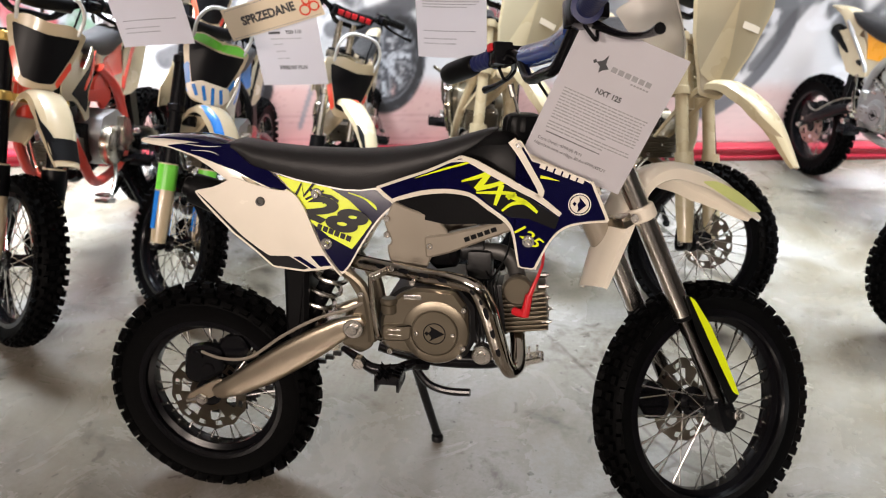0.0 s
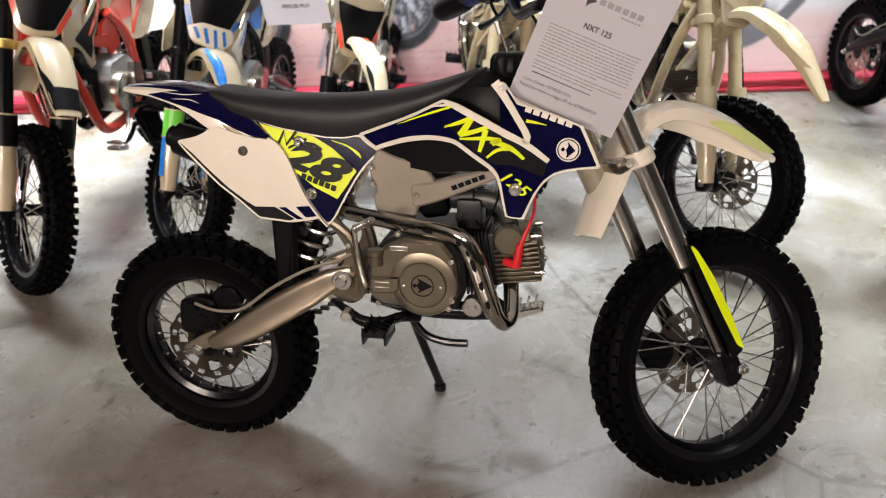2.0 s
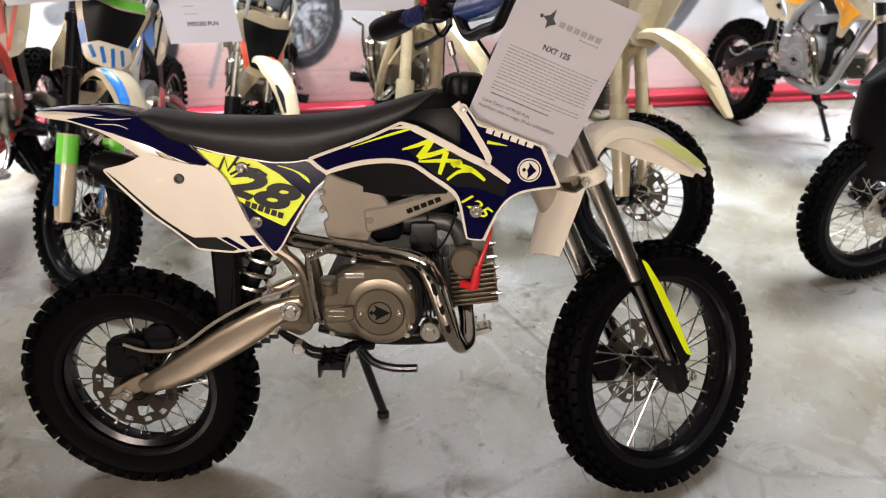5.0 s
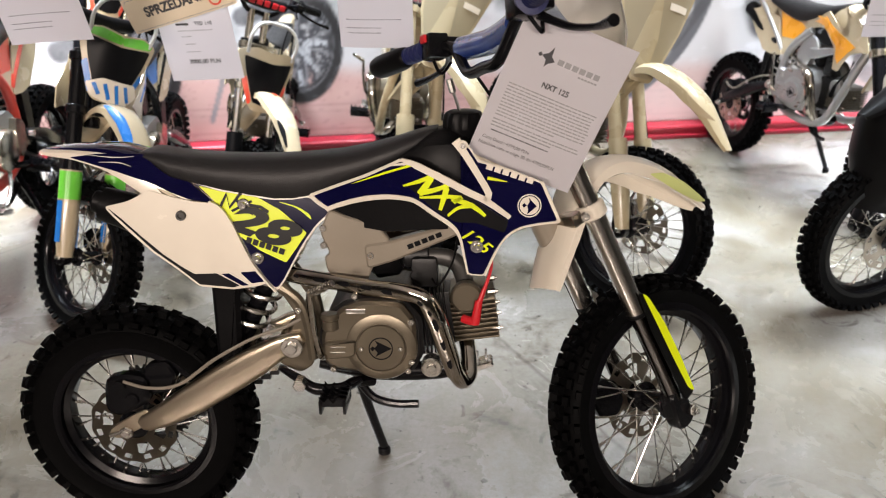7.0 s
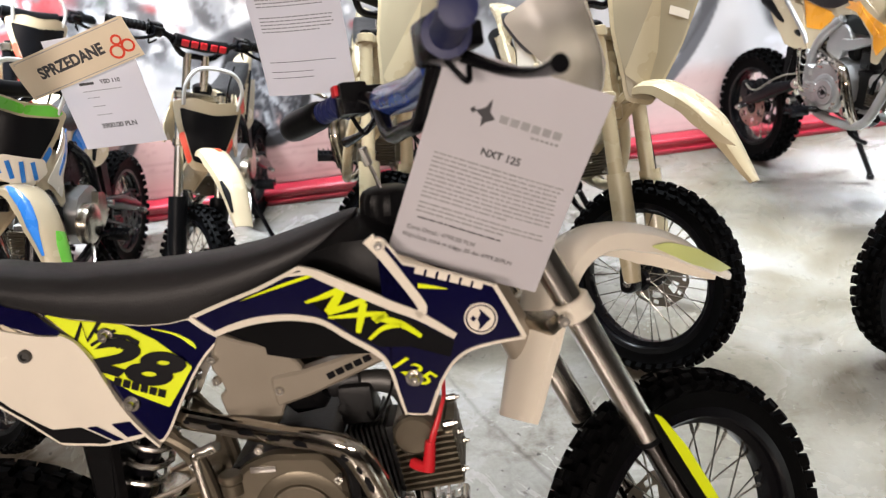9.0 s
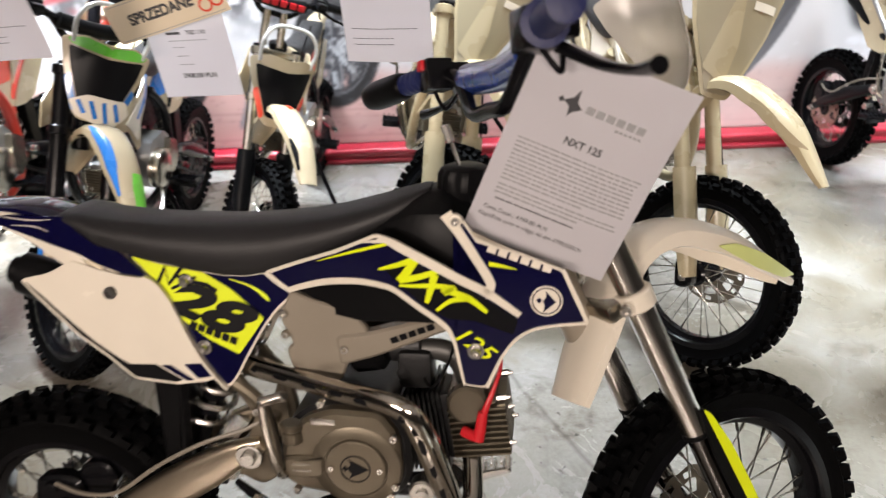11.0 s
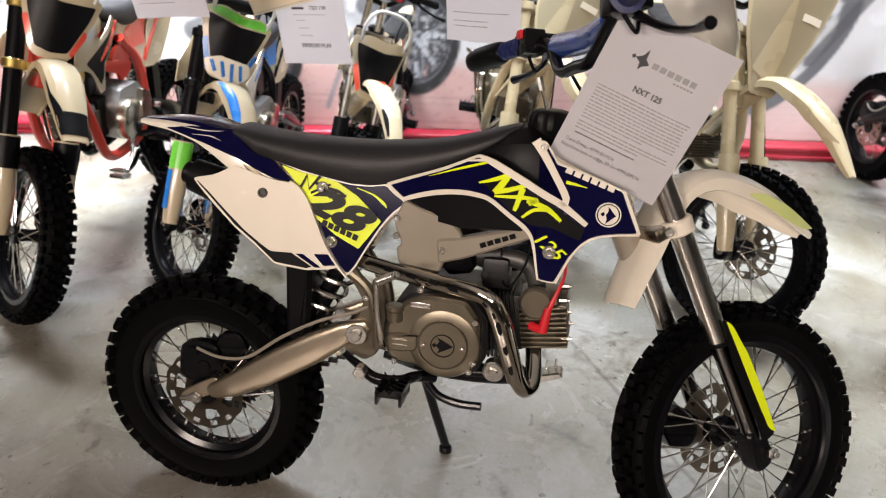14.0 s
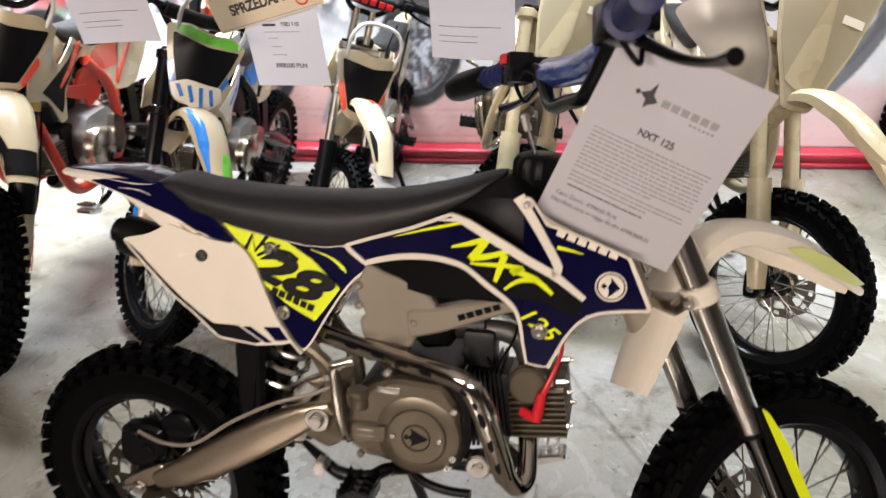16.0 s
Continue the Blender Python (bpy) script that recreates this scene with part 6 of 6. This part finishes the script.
# ---- price sheets ----
def sheet(name, label, tl, tr, bl, br, marks, words=(), mt=PAPER, bend=0.006, seed=1, hang=None):
    """A hanging sheet of paper with printed bars. marks: (u0, v0, u1, v1, ink) in shares of the sheet; words: (text, u, v, height, ink, wide, turn)."""
    tl, tr, bl, br = (SIZE * Vector(p) for p in (tl, tr, bl, br))
    c = (tl + tr + bl + br) / 4
    ex = ((tr - tl) + (br - bl)).normalized()
    ez = ((tl - bl) + (tr - br))
    ez = (ez - ex * ez.dot(ex)).normalized()
    ey = ez.cross(ex)
    w = ((tr - tl).length + (br - bl).length) / 2
    h = ((tl - bl).length + (tr - br).length) / 2
    root = thing(name, label, "paper sheet", Matrix.Translation(c) @ Matrix((ex, ey, ez)).transposed().to_4x4(), "paper notices")

    def yf(x, z):
        return bend * math.sin(3.0 * z / h + seed) + bend * 0.8 * math.cos(4.0 * x / w + seed * 2)
    bm = bmesh.new()
    nx, nz = 10, 14
    grid = [[[bm.verts.new((w * (i / nx - 0.5), yf(w * (i / nx - 0.5), h * (j / nz - 0.5)) + d, h * (j / nz - 0.5))) for j in range(nz + 1)] for i in range(nx + 1)] for d in (0.0, 0.0008)]
    for k in (0, 1):
        for i in range(nx):
            for j in range(nz):
                bm.faces.new((grid[k][i][j], grid[k][i + 1][j], grid[k][i + 1][j + 1], grid[k][i][j + 1]))
    rim = [(i, 0) for i in range(nx)] + [(nx, j) for j in range(nz)] + [(i, nz) for i in range(nx, 0, -1)] + [(0, j) for j in range(nz, 0, -1)]
    for (a, b), (e, f) in zip(rim, rim[1:] + rim[:1]):
        bm.faces.new((grid[0][a][b], grid[0][e][f], grid[1][e][f], grid[1][a][b]))
    part("paper", bm, mt, root)

    if hang:
        top = root.matrix_basis.inverted() @ hang
        bm = bmesh.new()
        tube(bm, [(0, yf(0, h * 0.48), h * 0.48), (0, yf(0, h * 0.5), h * 0.52), tuple(top)], 0.0012, 6, 2)
        part("string", bm, GREYINK, root)

    def face(x, z):
        return yf(x, z) - 0.0004
    for u0, v0, u1, v1, ink in marks:
        z = h * (0.5 - (v0 + v1) / 2)
        part("print_bar", strip([(w * (u0 + (u1 - u0) * k / 4 - 0.5), z) for k in range(5)], h * abs(v1 - v0), face, 0.0003, 1), ink, root, "", None, 0)
    for body, u, v, size, ink, wide, turn in words:
        me = text_mesh(body, size * h, 0.0, 0.0001, wide, 0.0016 if size > 0.3 else 0.0004 if size > 0.04 else 0.0)
        me.transform(Matrix.Translation((w * (u - 0.5), 0, h * (0.5 - v))) @ TRACE @ Matrix.Rotation(radians(turn), 4, "Z"))
        for q in me.vertices:
            q.co.y += face(q.co.x, q.co.z)
        part("print_text", me, ink, root, "", None, 0)
    return root, w, h, face


def text_lines(u0, u1, v0, v1, n, ink, seed):
    rng = random.Random(seed)
    dv = (v1 - v0) / n
    out = []
    for k in range(n):
        a = u0
        end = u1 - (rng.random() * 0.3 if k == n - 1 else rng.random() * 0.02)
        while a < end - 0.02:
            b = min(end, a + rng.uniform(0.02, 0.075))
            out.append((a, v0 + dv * k, b, v0 + dv * (k + 0.34), ink))
            a = b + 0.009
    return out


# ---- the machine in front ----
hero = bike("dirt_bike", "navy, white and neon yellow small off-road motorcycle on its side stand", Matrix.Scale(SIZE, 4) @ pose(-0.791, 1.3466, 0, 0, 0, 4.9) @ pose(0, 0, 0, -11), dict(
    hero=True, fork=FORKALU, arm=WARMALU, plastic=WHITE, frame=SHADEDFRAME, steer=34, base=1.0763, offset=0.084, lead=0.0129, rr=0.245, rf=0.2635, leg_y=0.076, bar_roll=-1.2, bar_up=0.017, bar_turn=-5, ps=0.745, pf=0.27, pscale=0.8, fplate_label="milky clear plastic front plate", plate_label="white side number plate with black wedge", shroud_label="white moulded shroud", ffender_label="white front fender with pale yellow film"))
marks = [(0.41 + k * 0.066, 0.222, 0.41 + k * 0.066 + 0.05, 0.257, GREYINK) for k in range(6)] + [(0.62 + k * 0.03, 0.275, 0.64 + k * 0.03, 0.286, GREYINK) for k in range(6)]
marks += text_lines(0.1, 0.93, 0.465, 0.7, 11, GREYINK, 4) + text_lines(0.1, 0.93, 0.71, 0.775, 3, GREYINK, 5)
marks += text_lines(0.12, 0.9, 0.785, 0.805, 1, DARKINK, 6)
sh, sw, shh, sf = sheet("price_sheet", "white paper price sheet hanging from the handlebar", (-0.037, 1.4815, 1.051), (0.148, 1.5046, 0.9787), (-0.1222, 1.4722, 0.8083), (0.0472, 1.4907, 0.7287), marks, [("NXT 125", 0.49, 0.405, 0.05, DARKINK, 0.95, 0), ("Cena Detal.: 4799,00 PLN", 0.295, 0.845, 0.031, DARKINK, 1.0, 0), ("Najniższa cena w ciągu 30 dni 4799,00PLN", 0.42, 0.885, 0.031, DARKINK, 0.98, 0)], bend=0.005)
logo = [(0.26, 0.235), (0.31, 0.21), (0.335, 0.165), (0.345, 0.225), (0.385, 0.25), (0.335, 0.275), (0.315, 0.3), (0.305, 0.255)]
part("emblem", skin([(sw * (u - 0.5), shh * (0.5 - v)) for u, v in logo], sf, 0.0004, 0.0), DARKINK, sh)
part("emblem", skin([(sw * (u - 0.5), shh * (0.5 - v)) for u, v in ((0.225, 0.235), (0.245, 0.22), (0.265, 0.235), (0.245, 0.25))], sf, 0.0004, 0.0), DARKINK, sh)


def at_front(x, y, yaw, k, lean=-9, base=1.045):
    """The pose of a machine whose front tyre stands at (x, y)."""
    return Matrix.Scale(SIZE, 4) @ pose(x, y, 0, 0, 0, yaw) @ pose(0, 0, 0, lean) @ Matrix.Scale(k, 4) @ Matrix.Translation((-base, 0, 0))


def bar_end(m, turn, y):
    """A point of the handlebar of the machine at m, y to its left."""
    f0 = Vector((1.045, 0, 0.26))
    q0 = f0 - FW * 0.034
    p = f0 + AX * 0.765 - FW * 0.02 + Vector((0.004, y, 0.05))
    return m @ (q0 + Matrix.Rotation(radians(turn), 3, AX) @ (p - q0))


ROW = "row of dirt bikes"
KID = dict(shroud_film=BLACK, plastic=DIMIVORY, frame=FRAMERED, accent=ORANGERED, steer=38, frame_label="red painted frame", fork=SATIN, clamp=ALU, fork_label="black fork tube", grip=BLACK, pad=BLACK, engine=GREYCAST, arm=SATIN, fork_r=0.0245)
bike("dirt_bike", "white dirt bike with orange-red graphics, black fork and red frame", at_front(-1.74, 1.8, -79, 1.0, -6), dict(KID, steer=49, ps=0.625, pscale=0.96, pturn=-15, fender_wide=0.92, fender_long=0.97, fender_tip_w=0.036, fender_drop=0.01, films=((0.89, 0.97, ((0.1, 0.9), (0.08, 0.92), (0.12, 0.88)), INK), (0.72, 0.9, ((0.1, 0.12), (0.09, 0.16), (0.1, 0.34)), INK)), guard=DIMIVORY, guard_accent=(INK, ORANGERED), clamp=GOLD), ROW)
bike("dirt_bike", "white dirt bike with blue and green graphics and black fork", at_front(-1.37, 2.049, -81, 0.88), dict(KID, steer=52, ps=0.645, pscale=1.1, pturn=-15, frame=SATIN, frame_label="black frame", shroud_film=WHITE, fender_wide=0.95, fender_tip_w=0.034, fender_drop=0.01, films=((0.48, 0.93, ((0.2, 0.24), (0.12, 0.3), (0.13, 0.36), (0.1, 0.34), (0.12, 0.2)), BLUE), (0.86, 0.97, ((0.55, 0.9), (0.5, 0.92), (0.5, 0.88)), GREEN)), patch=BLUE, accent=BLUE, accent2=BLUE, corner=GREEN, guard_accent=(GREEN, BLUE), clamp=SATIN), ROW)
bike("dirt_bike", "small white dirt bike with red graphics and silver fork", at_front(-1.04, 2.5, -83, 0.8), dict(KID, steer=42, frame=SATIN, frame_label="black frame", shroud_film=WHITE, pad_marks=RED, ps=0.525, pscale=1.2, bar_up=0.06, fender_wide=0.95, fender_long=1.15, fender_tip_w=0.034, films=((0.5, 0.6, ((0.52, 0.56), (0.48, 0.6), (0.5, 0.56)), ORANGERED), (0.82, 0.94, ((0.14, 0.2), (0.1, 0.3), (0.14, 0.24)), INK)), fork_r=0.017, fender_up=0.435, guard=BLACK, fork=FORKALU, fork_label="silver fork tube"), ROW)
bike("dirt_bike", "red-framed dirt bike with white and red plastics", at_front(-1.78, 2.85, -75, 0.92), dict(KID, accent=ORANGERED, fork=SATIN), ROW)
SCREEN = mat("beige_windscreen", (0.29, 0.245, 0.16), 0.3, var=0.06, bump=0.01, coat=0.2)
PITC = dict(fender_drop=0.035, plastic=CREAM, frame=CREAM, accent=WHITE, steer=38, fork=CREAM, clamp=CREAM, fork_label="cream fork tube", screen=SCREEN, fender_long=1.12, ps=0.62, pf=0.1, pturn=-42, pscale=1.15, grip=BLACK, pad=BLACK, frame_label="cream frame", fender_accent=CREAM)
bike("dirt_bike", "cream dirt bike with a tall windscreen plate", at_front(-0.45, 2.5, -75, 0.92), dict(PITC), "cream dirt bikes")
bike("dirt_bike", "cream dirt bike with large front wheel and tall plate", at_front(0.262, 2.319, -67, 0.93, -4.5), dict(PITC, steer=31), "cream dirt bikes")
bike("dirt_bike", "orange and white dirt bike with silver engine", at_front(1.205, 2.768, -68, 0.88, -4), dict(KID, steer=0, accent=ORANGE, accent2=ORANGE, shroud_film=ORANGE, frame=GREYCAST, frame_label="grey frame", films=()), ROW)
bike("dirt_bike", "small black dirt bike with a large black front mask", at_front(0.975, 2.33, -150, 0.95, -2), dict(KID, steer=-8, ps=0.3, pf=0.17, pscale=0.95, grip=BLACK, guard=BLACK, mask=True, fender=BLACK, films=(), accent=BLUE, frame=SATIN, frame_label="black frame"), ROW)

# notices on the machines behind
lines = text_lines(0.1, 0.9, 0.06, 0.3, 9, GREYINK, 11) + text_lines(0.1, 0.9, 0.36, 0.5, 5, GREYINK, 12) + text_lines(0.1, 0.92, 0.72, 0.735, 1, DARKINK, 13) + text_lines(0.1, 0.6, 0.8, 0.815, 1, DARKINK, 14) + text_lines(0.1, 0.85, 0.85, 0.865, 1, DARKINK, 15)
sheet("price_sheet", "white paper price sheet on a parked dirt bike", (-0.515, 2.17, 1.065), (-0.325, 2.17, 1.07), (-0.529, 2.204, 0.811), (-0.336, 2.204, 0.798), lines, seed=2, hang=bar_end(at_front(-0.45, 2.5, -75, 0.92), 38, 0.1))
sheet("price_sheet", "white paper price sheet on a parked dirt bike", (-1.265, 1.92, 1.115), (-1.05, 1.92, 1.125), (-1.279, 1.944, 0.867), (-1.074, 1.944, 0.886), lines, seed=3)
l2 = text_lines(0.25, 0.8, 0.47, 0.49, 1, GREYINK, 21) + text_lines(0.28, 0.72, 0.53, 0.55, 1, GREYINK, 22) + text_lines(0.3, 0.75, 0.61, 0.63, 1, GREYINK, 23) + text_lines(0.3, 0.72, 0.69, 0.71, 1, GREYINK, 24) + [(0.24, 0.395, 0.42, 0.418, DARKINK)]
sheet("price_sheet", "white paper price sheet marked 3900,00 PLN", (-1.051, 2.3, 0.945), (-0.835, 2.3, 0.962), (-1.082, 2.3, 0.681), (-0.862, 2.3, 0.692), l2, [("TSD 110", 0.62, 0.405, 0.05, DARKINK, 1.1, 0), ("3900,00 PLN", 0.52, 0.8, 0.062, DARKINK, 1.1, 0)], seed=4)
TAN = mat("cream_card", (0.72, 0.62, 0.46), 0.6, var=0.04, bump=0.05)
sg, gw, gh, gf = sheet("sold_sign", "cream card sign reading SPRZEDANE with a red emblem", (-1.14, 2.259, 0.916), (-0.834, 2.259, 0.992), (-1.121, 2.269, 0.817), (-0.823, 2.269, 0.907),
      [(0.03, 0.05, 0.97, 0.065, GREYINK), (0.03, 0.935, 0.97, 0.95, GREYINK), (0.03, 0.05, 0.035, 0.95, GREYINK)], [("SPRZEDANE", 0.46, 0.5, 0.37, DARKINK, 0.95, 0)], TAN, 0.003, 5)
for k, (u, v, r0) in enumerate(((0.83, 0.7, 0.05), (0.93, 0.66, 0.045), (0.87, 0.45, 0.035))):
    part("red_emblem", strip([(gw * (u - 0.5) + gw * r0 * math.cos(q), gh * (0.5 - v) + gw * r0 * 0.9 * math.sin(q)) for q in (2 * math.pi * i / 14 for i in range(15))], gw * 0.016, lambda x, z: gf(x, z) - 0.0004, 0.0003, 1), ORANGERED, sg, "", None, 0)
sheet("price_sheet", "white paper price sheet on a black dirt bike", (0.945, 2.66, 0.96), (1.1, 2.66, 0.96), (0.94, 2.67, 0.735), (1.1, 2.67, 0.725), lines, seed=6, hang=bar_end(at_front(1.205, 2.768, -68, 0.88, -4), 0, -0.12))


def plastic_bag(m):
    """A crumpled, slack bag: a squashed ball with sharp random folds."""
    root = thing("plastic_bag", "crumpled white plastic bag lying on a bike seat", "bag", m)
    bm = bmesh.new()
    bmesh.ops.create_icosphere(bm, subdivisions=4, radius=1.0)
    for v in bm.verts:
        p = v.co.copy()
        fold = abs(noise.noise(p * 2.1)) * 0.5 + abs(noise.noise(p * 4.7 + Vector((3, 1, 2)))) * 0.28
        p *= 1.05 - fold
        v.co = Vector((p.x * 0.1, p.y * 0.075, max(-0.03, p.z * 0.075)))
    part("film", bm, BAG, root, "", None, 20)
    bm = bmesh.new()
    tube(bm, [(0.03, 0.0, 0.05), (0.05, 0.01, 0.085), (0.075, 0.0, 0.075), (0.07, -0.01, 0.03)], [0.008, 0.006, 0.006, 0.009], 8, 6, False, 0.4)
    part("handle", bm, BAG, root)
    return root


plastic_bag(at_front(-1.74, 1.8, -79, 1.0, -6) @ pose(0.16, 0, 0.825, 0, 0, 30))
